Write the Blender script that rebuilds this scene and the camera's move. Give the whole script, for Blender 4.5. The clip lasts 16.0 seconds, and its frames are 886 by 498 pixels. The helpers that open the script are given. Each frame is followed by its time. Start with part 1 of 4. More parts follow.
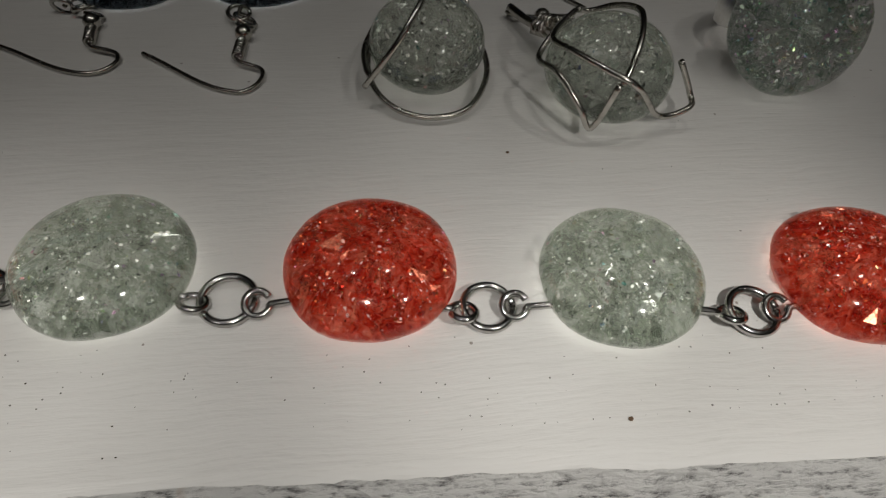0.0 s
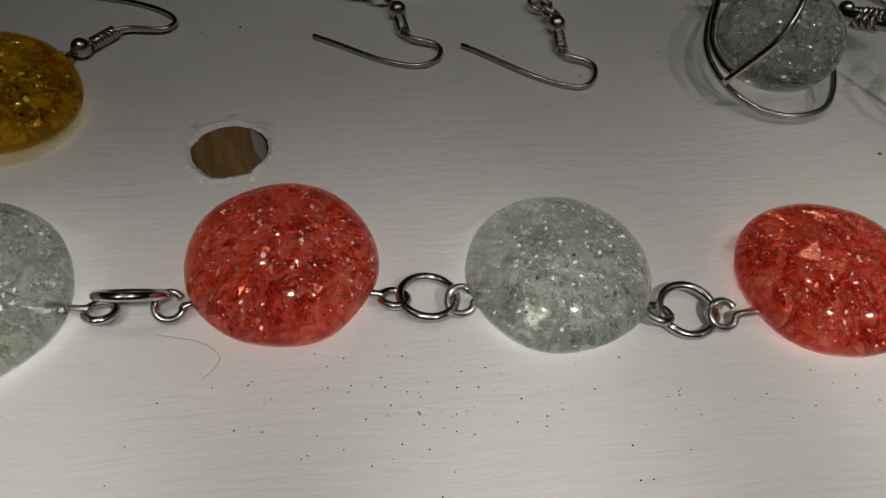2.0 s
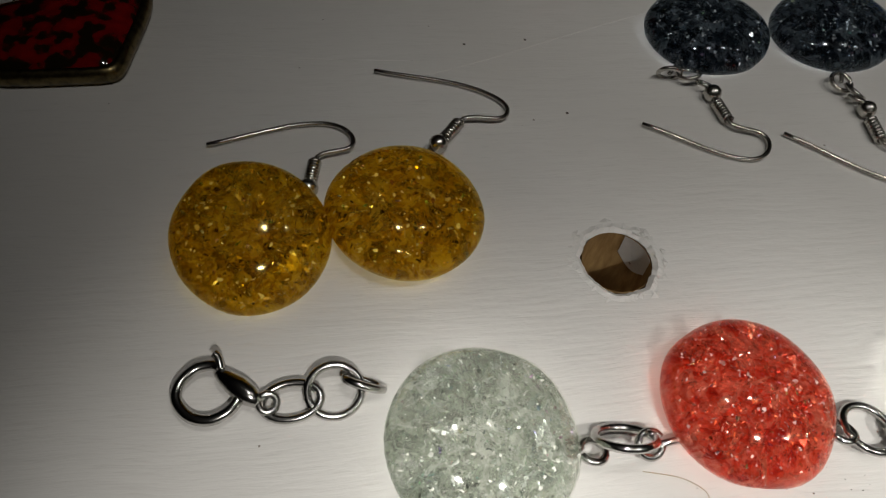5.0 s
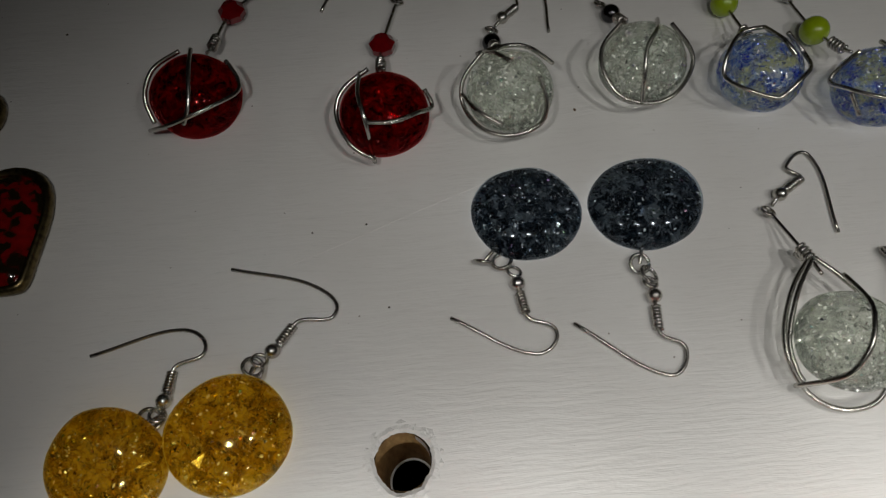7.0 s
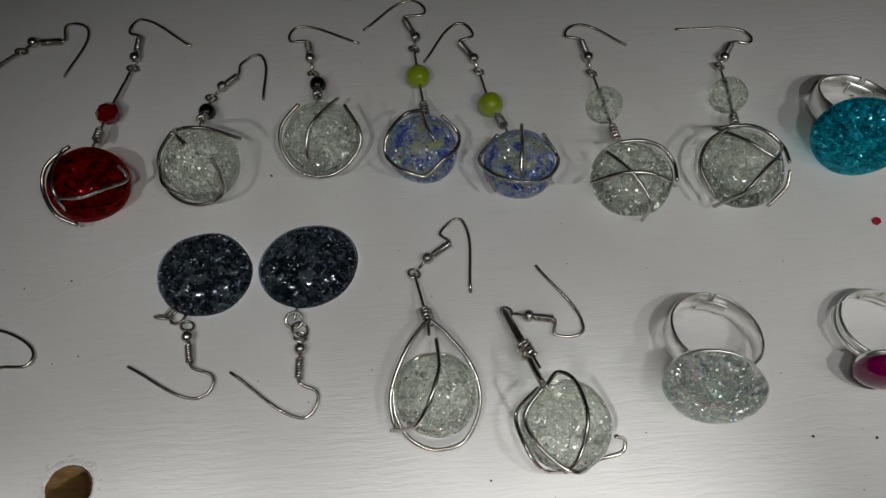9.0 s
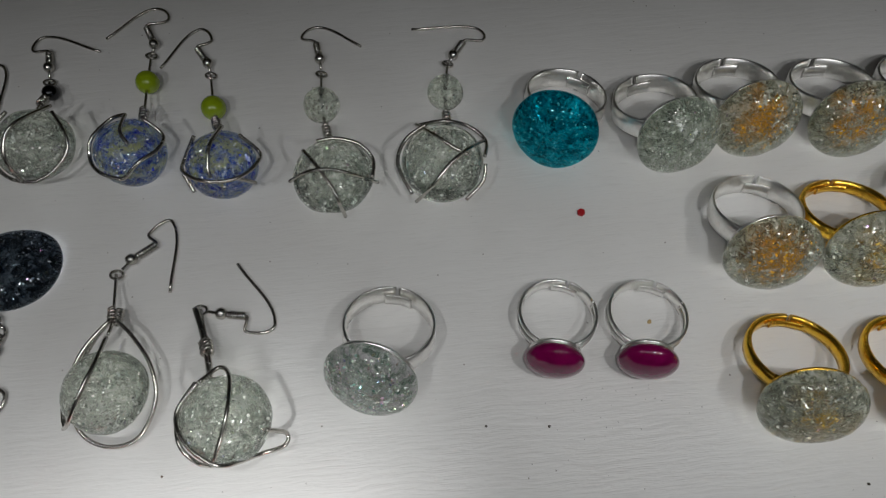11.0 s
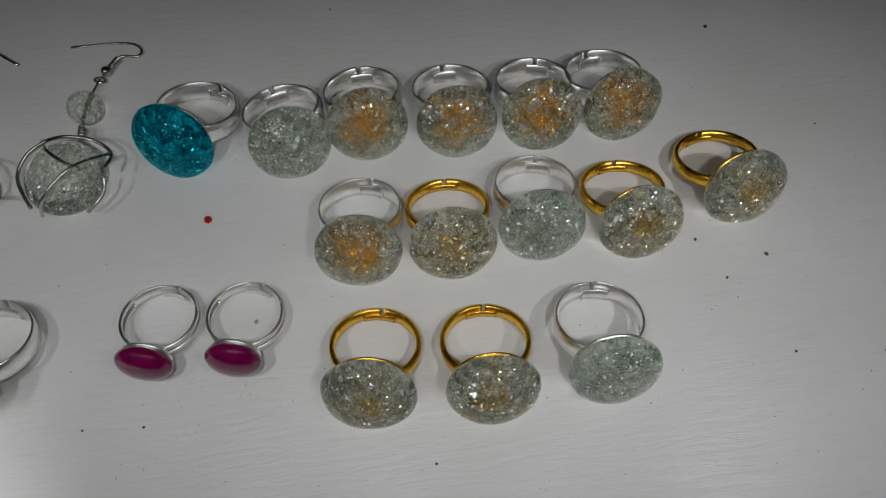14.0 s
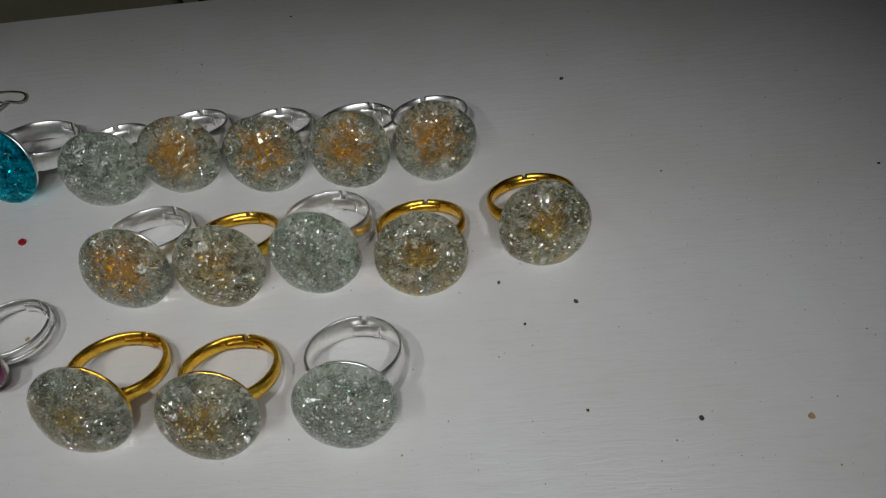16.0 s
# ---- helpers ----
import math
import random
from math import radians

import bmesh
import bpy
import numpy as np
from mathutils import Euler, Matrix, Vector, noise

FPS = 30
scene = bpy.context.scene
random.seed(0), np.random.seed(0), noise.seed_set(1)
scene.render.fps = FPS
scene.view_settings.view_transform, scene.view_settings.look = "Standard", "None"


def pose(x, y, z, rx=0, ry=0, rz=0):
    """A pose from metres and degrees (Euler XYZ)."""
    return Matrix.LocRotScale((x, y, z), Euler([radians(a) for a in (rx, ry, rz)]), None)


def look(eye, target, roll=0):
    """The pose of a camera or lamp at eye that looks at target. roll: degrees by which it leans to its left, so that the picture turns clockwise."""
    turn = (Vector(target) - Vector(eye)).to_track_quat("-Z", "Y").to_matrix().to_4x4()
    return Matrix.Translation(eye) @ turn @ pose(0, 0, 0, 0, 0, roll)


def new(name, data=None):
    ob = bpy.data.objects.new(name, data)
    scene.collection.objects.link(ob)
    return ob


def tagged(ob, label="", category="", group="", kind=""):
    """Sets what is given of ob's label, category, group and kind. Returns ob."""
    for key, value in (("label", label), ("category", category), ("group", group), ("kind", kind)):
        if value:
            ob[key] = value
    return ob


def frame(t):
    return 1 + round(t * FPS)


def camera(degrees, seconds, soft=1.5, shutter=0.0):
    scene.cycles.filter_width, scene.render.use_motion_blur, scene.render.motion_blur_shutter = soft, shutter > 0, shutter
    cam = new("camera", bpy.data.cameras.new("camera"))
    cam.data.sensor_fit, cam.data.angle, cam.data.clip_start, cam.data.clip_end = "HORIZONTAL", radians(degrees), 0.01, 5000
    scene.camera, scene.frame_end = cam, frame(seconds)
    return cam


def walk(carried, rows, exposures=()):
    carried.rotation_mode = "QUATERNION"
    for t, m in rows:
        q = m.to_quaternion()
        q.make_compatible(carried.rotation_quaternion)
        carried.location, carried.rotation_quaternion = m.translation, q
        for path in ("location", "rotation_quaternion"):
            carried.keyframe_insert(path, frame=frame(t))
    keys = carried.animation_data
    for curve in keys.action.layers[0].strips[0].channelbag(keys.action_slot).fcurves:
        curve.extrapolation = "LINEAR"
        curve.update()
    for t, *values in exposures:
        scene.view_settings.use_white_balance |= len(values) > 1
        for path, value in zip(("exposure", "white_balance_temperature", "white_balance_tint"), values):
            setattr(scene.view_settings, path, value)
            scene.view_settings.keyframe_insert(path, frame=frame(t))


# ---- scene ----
PATH = [
    (0, (0.02076, -0.04806, 0.05866), (0.03080, 0.01697, -0.01664), 3.60),
    (0.5, (0.00692, -0.04525, 0.05713), (0.01755, 0.01947, -0.01837), 4.30),
    (1, (-0.00482, -0.04247, 0.05619), (0.00453, 0.02115, -0.02040), 3.69),
    (1.5, (-0.01462, -0.04143, 0.05593), (-0.00469, 0.02222, -0.02055), 3.91),
    (2, (-0.02617, -0.03931, 0.05543), (-0.01591, 0.02405, -0.02125), 4.49),
    (2.5, (-0.03761, -0.03979, 0.05626), (-0.02784, 0.02276, -0.02115), 4.44),
    (3, (-0.04782, -0.03818, 0.05597), (-0.03757, 0.02309, -0.02240), 5.22),
    (3.5, (-0.05805, -0.03649, 0.05695), (-0.04688, 0.02408, -0.02183), 5.97),
    (4, (-0.07081, -0.03237, 0.05754), (-0.05756, 0.02681, -0.02198), 8.04),
    (4.2, (-0.07668, -0.02976, 0.05844), (-0.06263, 0.02810, -0.02189), 8.95),
    (6.3, (-0.05306, -0.00203, 0.09892), (-0.04950, 0.04702, 0.01185), -0.56),
    (6.5, (-0.04742, 0.00164, 0.10316), (-0.04441, 0.04783, 0.01452), -0.92),
    (7, (-0.03607, 0.00814, 0.11084), (-0.03409, 0.05074, 0.02039), -2.14),
    (7.5, (-0.01889, 0.01217, 0.12215), (-0.01640, 0.05260, 0.03072), -1.33),
    (8, (-0.00819, 0.01356, 0.13001), (-0.00465, 0.05335, 0.03833), 0.51),
    (8.5, (0.00995, 0.01553, 0.13685), (0.01270, 0.05298, 0.04417), -0.40),
    (9, (0.02992, 0.01429, 0.13753), (0.03224, 0.05060, 0.04438), -0.71),
    (9.5, (0.04922, 0.01364, 0.13706), (0.05058, 0.04946, 0.04370), -2.31),
    (10, (0.06737, 0.01364, 0.13780), (0.06781, 0.05001, 0.04465), -3.61),
    (10.2, (0.07548, 0.01174, 0.13733), (0.07604, 0.04899, 0.04453), -3.63),
    (12.3, (0.11374, 0.00126, 0.13875), (0.12022, 0.03924, 0.04647), 2.35),
    (12.5, (0.11798, 0.00010, 0.13906), (0.12581, 0.03839, 0.04701), 3.90),
    (13, (0.13723, -0.00101, 0.13876), (0.14448, 0.03632, 0.04627), 1.80),
    (13.5, (0.15496, -0.00649, 0.13855), (0.16249, 0.03134, 0.04629), 1.76),
    (14, (0.17307, -0.00688, 0.14298), (0.17978, 0.03083, 0.05061), 1.34),
    (14.5, (0.19675, -0.00901, 0.13815), (0.19990, 0.02875, 0.04561), -2.55),
    (15, (0.21360, -0.01151, 0.12988), (0.21330, 0.03334, 0.04050), -5.11),
    (15.5, (0.22925, -0.01939, 0.12377), (0.22633, 0.03243, 0.03829), -7.15),
    (16, (0.23947, -0.02847, 0.12067), (0.23342, 0.02822, 0.03851), -9.90),
]
cam = camera(66.96, 16.0, soft=1.25)
walk(cam, [(t, look(eye, target, roll)) for t, eye, target, roll in PATH],
     exposures=[(0.0, -1.24, 6450, 10), (2.0, -1.14, 6450, 10), (4.2, -0.68, 6500, 10), (6.3, 0.06, 6400, 10), (9.0, 0.06, 6130, 10), (12.3, -0.08, 5960, 10), (16.0, -0.06, 5930, 10)])
# ---- light: fixed spots stand in for one moving phone flash, in a dark room ----
world = bpy.data.worlds.new("world")
scene.world = world
world.use_nodes = True
world.node_tree.nodes["Background"].inputs[0].default_value = (0.80, 0.85, 0.9, 1)
world.node_tree.nodes["Background"].inputs[1].default_value = 0.05


def torch_stand_in(x, y, z, tx, ty, watts, cone, blend, radius):
    data = bpy.data.lights.new("torch_stand_in", "SPOT")
    data.energy, data.spot_size, data.spot_blend = watts, radians(cone), blend
    data.shadow_soft_size, data.color = radius, (1.0, 0.965, 0.90)
    new("torch_stand_in", data).matrix_world = look((x, y, z), (tx, ty, 0))


# low over the bracelet, each pool of light from its right
for lx, ly, watts in ((0.064, -0.050, 0.37), (0.014, -0.045, 0.21), (-0.028, -0.041, 0.19), (-0.070, -0.036, 0.19)):
    torch_stand_in(lx, ly, 0.066, lx - 0.006, -0.018, watts, 71, 1.0, 0.0026)
# higher over the earrings and rings
for lx, ly, lz, watts in ((-0.060, 0.010, 0.130, 0.13), (-0.005, 0.014, 0.140, 0.12), (0.050, 0.016, 0.150, 0.12), (0.105, 0.004, 0.150, 0.16),
                          (0.160, -0.004, 0.150, 0.19), (0.215, -0.012, 0.148, 0.19), (0.285, -0.020, 0.150, 0.30)):
    torch_stand_in(lx, ly, lz, lx - 0.004, ly + 0.050, watts, 86, 1.0, 0.0034)

# ---- materials ----
MM = 0.001


class Nodes:
    """Short way to write a node tree."""

    def __init__(self, name):
        self.mat = bpy.data.materials.new(name)
        self.mat.use_nodes = True
        self.tree = self.mat.node_tree
        self.tree.nodes.clear()
        self.out = self.tree.nodes.new("ShaderNodeOutputMaterial")

    def add(self, kind, **sockets):
        node = self.tree.nodes.new("ShaderNode" + kind)
        for key, value in sockets.items():
            self.put(node, key.replace("_", " "), value)
        return node

    def put(self, node, key, value):
        socket = node.inputs[int(key[1:])] if key[0] == "i" and key[1:].isdigit() else node.inputs[key]
        if isinstance(value, bpy.types.NodeSocket):
            self.tree.links.new(value, socket)
        elif isinstance(value, tuple) and len(value) == 3 and socket.type == "RGBA":
            socket.default_value = (*value, 1)
        else:
            socket.default_value = value

    def math(self, op, a, b=0.0):
        node = self.add("Math", i0=a, i1=b)
        node.operation = op
        return node.outputs[0]

    def ramp(self, fac, *stops):
        node = self.add("ValToRGB", Fac=fac)
        for n, (at, colour) in enumerate(stops):
            e = node.color_ramp.elements[n] if n < 2 else node.color_ramp.elements.new(at)
            e.position = at
            e.color = (*colour, 1) if isinstance(colour, tuple) else (colour, colour, colour, 1)
        return node.outputs[0]

    def mix(self, fac, a, b, how="MIX"):
        node = self.tree.nodes.new("ShaderNodeMix")
        node.data_type, node.blend_type = "RGBA", how
        self.put(node, "i0", fac)
        self.put(node, "i6", a)
        self.put(node, "i7", b)
        return node.outputs[2]

    def coords(self, scale=(1, 1, 1), shift=True):
        """Places on the thing in millimetres, moved by chance from thing to thing."""
        tc = self.add("TexCoord").outputs["Object"]
        mp = self.add("Mapping", Vector=tc)
        mp.inputs["Scale"].default_value = [1000 * s for s in scale]
        if not shift:
            return mp.outputs[0]
        rnd = self.math("MULTIPLY", self.add("ObjectInfo").outputs["Random"], 97.0)
        add = self.add("VectorMath", i0=mp.outputs[0], i1=rnd)
        return add.outputs[0]

    def noise(self, co, scale, detail=3.0, rough=0.55):
        return self.add("TexNoise", Vector=co, Scale=scale, Detail=detail, Roughness=rough).outputs["Fac"]

    def voronoi(self, co, scale, feature="F1"):
        node = self.add("TexVoronoi", Vector=co, Scale=scale)
        node.feature = feature
        return node

    def bump(self, height, strength, distance):
        return self.add("Bump", Height=height, Strength=strength, Distance=distance).outputs[0]

    def surface(self, shader):
        self.tree.links.new(shader.outputs[0], self.out.inputs[0])
        return self.mat


def paint_material():
    n = Nodes("white_brushed_paint")
    co = n.coords(shift=False)
    warp = n.add("TexNoise", Vector=co, Scale=0.05, Detail=2.0).outputs["Color"]
    bend = n.add("VectorMath", i0=warp, i1=(0.0, 3.0, 0.0))
    bend.operation = "MULTIPLY"
    wavy = n.add("VectorMath", i0=co, i1=bend.outputs[0]).outputs[0]
    streak_co = n.add("Mapping", Vector=wavy, Scale=(0.09, 0.8, 0.8)).outputs[0]
    long_co = n.add("Mapping", Vector=wavy, Scale=(0.22, 2.4, 2.4)).outputs[0]
    streak = n.noise(streak_co, 1.0, 4.0, 0.6)
    fine = n.noise(long_co, 1.0, 3.0, 0.6)
    grain = n.noise(co, 1.3, 4.0, 0.6)
    blot = n.noise(co, 0.035, 3.0, 0.5)
    colour = n.ramp(blot, (0.3, (0.70, 0.685, 0.66)), (0.7, (0.755, 0.745, 0.725)))
    colour = n.mix(n.ramp(streak, (0.30, 0.22), (0.46, 0.0)), colour, (0.60, 0.59, 0.57))
    colour = n.mix(n.ramp(fine, (0.30, 0.26), (0.41, 0.0)), colour, (0.56, 0.55, 0.52))
    spots = n.voronoi(co, 0.30)
    rare = n.math("LESS_THAN", n.add("SeparateColor", Color=spots.outputs["Color"]).outputs[0], 0.22)
    near = n.math("LESS_THAN", spots.outputs["Distance"], 0.055)
    colour = n.mix(n.math("MULTIPLY", rare, n.math("MULTIPLY", near, 0.75)), colour, (0.16, 0.12, 0.09))
    height = n.math("ADD", n.math("MULTIPLY", streak, 0.9), n.math("ADD", n.math("MULTIPLY", fine, 0.5), n.math("MULTIPLY", grain, 0.25)))
    p = n.add("BsdfPrincipled", Base_Color=colour, Roughness=n.ramp(streak, (0.3, 0.30), (0.7, 0.46)), Normal=n.bump(height, 0.48, 0.00022))
    p.inputs["Specular IOR Level"].default_value = 0.45
    return n.surface(p)


def flaking_material():
    """Old paint over grey wood on the worn front edge."""
    n = Nodes("flaking_paint")
    co = n.coords((0.30, 1.0, 1.0), shift=False)
    a = n.noise(co, 1.5, 6.0, 0.7)
    wide = n.noise(n.coords(shift=False), 0.16, 3.0, 0.5)
    colour = n.ramp(a, (0.33, (0.12, 0.115, 0.11)), (0.41, (0.46, 0.45, 0.44)), (0.50, (0.72, 0.71, 0.69)))
    colour = n.mix(n.ramp(wide, (0.66, 0.0), (0.72, 0.8)), colour, (0.36, 0.22, 0.10))
    p = n.add("BsdfPrincipled", Base_Color=colour, Roughness=0.7, Normal=n.bump(a, 1.0, 0.0008))
    return n.surface(p)


def bare_wood_material():
    n = Nodes("bare_wood")
    co = n.coords((0.6, 0.6, 0.12), shift=False)
    a = n.noise(co, 1.5, 5.0, 0.6)
    colour = n.ramp(a, (0.3, (0.30, 0.17, 0.06)), (0.7, (0.55, 0.36, 0.15)))
    p = n.add("BsdfPrincipled", Base_Color=colour, Roughness=0.75, Normal=n.bump(a, 0.8, 0.0004))
    return n.surface(p)


def plain_material(name, colour, rough, scale=0.2):
    n = Nodes(name)
    a = n.noise(n.coords(shift=False), scale, 4.0, 0.6)
    shade = tuple(0.7 * c for c in colour)
    p = n.add("BsdfPrincipled", Base_Color=n.mix(a, shade, colour), Roughness=rough, Normal=n.bump(a, 0.3, 0.0005))
    return n.surface(p)


def metal_material(name, colour, rough, tarnish):
    n = Nodes(name)
    co = n.coords()
    a = n.noise(co, 0.9, 4.0, 0.6)
    fine = n.noise(co, 9.0, 2.0, 0.5)
    base = n.mix(n.ramp(a, (0.45, 0.0), (0.75, 1.0)), colour, tarnish)
    r = n.math("ADD", n.math("MULTIPLY", a, 0.18), rough - 0.08)
    p = n.add("BsdfPrincipled", Base_Color=base, Metallic=1.0, Roughness=r, Normal=n.bump(fine, 0.05, 0.00005))
    return n.surface(p)


def clear_shell_material(name, tint):
    """Polished solid glass with a faintly uneven skin."""
    n = Nodes(name)
    wav = n.noise(n.coords(), 0.25, 2.0, 0.4)
    bump = n.bump(wav, 0.12, 0.0005)
    return n.surface(n.add("BsdfGlass", Color=tint, Roughness=0.075, IOR=1.45, Normal=bump))


def crackle_material(name, dark, mid, light, see, clear=0.3, accent=None, reach=6.0, centre=(0.0, 0.0, 0.0)):
    """Crazed glass inside a gem: facets of many tones between bright crack lines; it lets light through."""
    n = Nodes(name)
    co = n.coords()
    warp = n.add("TexNoise", Vector=co, Scale=0.35, Detail=3.0).outputs["Color"]
    push = n.add("VectorMath", i0=warp, i1=(4.5, 4.5, 4.5))
    push.operation = "MULTIPLY"
    wco = n.add("VectorMath", i0=co, i1=push.outputs[0]).outputs[0]
    cells = n.voronoi(wco, 0.58)
    small = n.voronoi(wco, 1.45)
    edge = n.voronoi(wco, 0.58, "DISTANCE_TO_EDGE")
    big = n.noise(co, 0.14, 3.0, 0.6)
    first = n.add("SeparateColor", Color=cells.outputs["Color"]).outputs[0]
    second = n.add("SeparateColor", Color=small.outputs["Color"]).outputs[1]
    cloud = n.noise(wco, 0.55, 5.0, 0.65)
    tone = n.math("ADD", n.math("MULTIPLY", first, 0.16), n.math("ADD", n.math("MULTIPLY", second, 0.14), n.math("ADD", n.math("MULTIPLY", big, 0.35), n.math("MULTIPLY", cloud, 0.50))))
    colour = n.ramp(tone, (0.46, dark), (0.57, mid), (0.69, light))
    if accent:
        off = n.add("VectorMath", i0=n.coords(shift=False), i1=centre)
        off.operation = "SUBTRACT"
        where = n.add("VectorMath", i0=off.outputs[0])
        where.operation = "LENGTH"
        core = n.math("SUBTRACT", 1.0, n.math("DIVIDE", where.outputs["Value"], reach))
        patch = n.math("ADD", core, n.math("MULTIPLY", n.math("SUBTRACT", n.noise(co, 0.30, 3.0, 0.6), 0.5), 1.8))
        rich = n.mix(n.ramp(tone, (0.3, 0.0), (0.8, 1.0)), accent, tuple(min(1, 1.9 * c) for c in accent))
        colour = n.mix(n.ramp(patch, (0.15, 0.0), (0.42, 0.95)), colour, rich)
    colour = n.mix(n.ramp(edge.outputs["Distance"], (0.0, 0.45), (0.05, 0.0)), colour, light)
    hair = n.voronoi(wco, 0.8, "DISTANCE_TO_EDGE")
    colour = n.mix(n.ramp(hair.outputs["Distance"], (0.0, 0.35), (0.03, 0.0)), colour, dark)
    height = n.math("ADD", n.math("MULTIPLY", tone, 1.2), edge.outputs["Distance"])
    normal = n.bump(height, 1.0, 0.0012)
    p = n.add("BsdfPrincipled", Base_Color=colour, Roughness=0.18, Normal=normal)
    p.inputs["Specular IOR Level"].default_value = 1.0
    glow = n.add("BsdfTranslucent", Color=colour, Normal=normal)
    lit = n.add("MixShader", i0=0.6, i1=p.outputs[0], i2=glow.outputs[0])
    t = n.add("BsdfTransparent", Color=see)
    return n.surface(n.add("MixShader", i0=1.0 - clear, i1=t.outputs[0], i2=lit.outputs[0]))


def veil_material(name, colour, bright):
    """Wide crack faces in the glass, mostly clear, that catch the light at a slant."""
    n = Nodes(name)
    rnd = n.add("NewGeometry").outputs["Random Per Island"]
    cloud = n.noise(n.coords(), 1.6, 4.0, 0.6)
    tone = n.mix(n.ramp(n.math("FRACT", n.math("MULTIPLY", rnd, 17.3)), (0.2, 0.0), (0.9, 1.0)), colour, bright)
    p = n.add("BsdfPrincipled", Base_Color=tone, Roughness=0.22, Metallic=0.6)
    glow = n.add("BsdfTranslucent", Color=tone)
    lit = n.add("MixShader", i0=0.5, i1=p.outputs[0], i2=glow.outputs[0])
    t = n.add("BsdfTransparent", Color=(0.985, 0.99, 0.985))
    see = n.math("MULTIPLY", n.ramp(cloud, (0.38, 0.1), (0.58, 1.0)), n.ramp(rnd, (0.0, 0.15), (1.0, 0.85)))
    return n.surface(n.add("MixShader", i0=see, i1=t.outputs[0], i2=lit.outputs[0]))


def glint_material(name, low, high, bright, fire=0.12, accent=None, reach=6.0):
    """Tiny crack facets, mostly mirrors; glints and spectral tints are painted in their colours."""
    n = Nodes(name)
    rnd = n.add("NewGeometry").outputs["Random Per Island"]
    second = n.math("FRACT", n.math("MULTIPLY", rnd, 17.3))
    third = n.math("FRACT", n.math("MULTIPLY", rnd, 53.9))
    fourth = n.math("FRACT", n.math("MULTIPLY", rnd, 91.7))
    colour = n.ramp(second, (0.08, low), (0.42, high), (0.70, bright))
    if accent:
        off = n.add("VectorMath", i0=n.coords(shift=False), i1=GEM_MIDDLE)
        off.operation = "SUBTRACT"
        where = n.add("VectorMath", i0=off.outputs[0])
        where.operation = "LENGTH"
        near = n.math("LESS_THAN", n.math("ADD", where.outputs["Value"], n.math("MULTIPLY", second, 4.0)), reach)
        colour = n.mix(near, colour, accent)
    painted_fire = n.add("HueSaturation", Hue=n.math("FRACT", n.math("MULTIPLY", rnd, 233.1)), Saturation=0.9, Value=1.0, Color=(1.0, 0.42, 0.30))
    colour = n.mix(n.math("MULTIPLY", n.math("GREATER_THAN", fourth, 1.0 - fire), 0.7), colour, painted_fire.outputs[0])
    p = n.add("BsdfPrincipled", Base_Color=colour, Roughness=n.ramp(third, (0.2, 0.07), (0.9, 0.24)), Metallic=n.math("GREATER_THAN", fourth, 0.35))
    t = n.add("BsdfTransparent", Color=(0.98, 0.985, 0.98))
    return n.surface(n.add("MixShader", i0=n.ramp(third, (0.1, 0.35), (0.7, 0.9)), i1=t.outputs[0], i2=p.outputs[0]))


def solid_glass_material(name, colour, rough=0.06, depth=0.5):
    """Deep coloured glass or pearl with a polished face."""
    n = Nodes(name)
    a = n.noise(n.coords(), 0.5, 3.0, 0.5)
    p = n.add("BsdfPrincipled", Base_Color=n.mix(a, tuple(depth * c for c in colour), colour), Roughness=rough)
    p.inputs["Coat Weight"].default_value = 0.6
    return n.surface(p)


def mottle_material():
    """Red resin with dark veins in the heart pendants."""
    n = Nodes("mottled_red_resin")
    a = n.noise(n.coords(), 0.42, 2.0, 0.45)
    colour = n.ramp(a, (0.44, (0.012, 0.008, 0.003)), (0.53, (0.15, 0.003, 0.004)), (0.8, (0.26, 0.006, 0.006)))
    p = n.add("BsdfPrincipled", Base_Color=colour, Roughness=0.12)
    p.inputs["Coat Weight"].default_value = 1.0
    return n.surface(p)


def cloth_material():
    n = Nodes("patterned_cloth")
    co = n.coords(shift=False)
    rings = n.add("TexWave", Vector=co, Scale=0.045, Distortion=3.0, Detail=1.0)
    rings.wave_type, rings.rings_direction = "RINGS", "SPHERICAL"
    rings.inputs["Detail Scale"].default_value = 0.02
    zone = n.ramp(n.noise(co, 0.022, 1.0, 0.4), (0.47, 0.0), (0.50, 1.0))
    ink = n.math("MULTIPLY", n.ramp(rings.outputs["Fac"], (0.48, 0.0), (0.55, 1.0)), zone)
    weave = n.noise(co, 2.5, 2.0, 0.5)
    colour = n.mix(ink, n.mix(weave, (0.16, 0.16, 0.10), (0.24, 0.23, 0.15)), (0.012, 0.012, 0.014))
    p = n.add("BsdfPrincipled", Base_Color=colour, Roughness=0.9, Normal=n.bump(weave, 0.4, 0.0004))
    return n.surface(p)


GEM_MIDDLE, MARBLE_MIDDLE = (0.0, 0.0, 10.8), (0.0, 0.0, 8.0)
PAINT, FLAKING, WOOD = paint_material(), flaking_material(), bare_wood_material()
SILVER = metal_material("silver_wire", (0.54, 0.52, 0.48), 0.24, (0.36, 0.35, 0.31))
STEEL = metal_material("dark_steel_ring", (0.52, 0.51, 0.49), 0.18, (0.36, 0.35, 0.33))
BRIGHT = metal_material("polished_silver", (0.97, 0.96, 0.93), 0.32, (0.86, 0.84, 0.80))
GOLD = metal_material("gold_plate", (0.95, 0.60, 0.06), 0.24, (0.66, 0.36, 0.05))
BRONZE = metal_material("aged_bronze", (0.22, 0.17, 0.08), 0.35, (0.06, 0.05, 0.03))
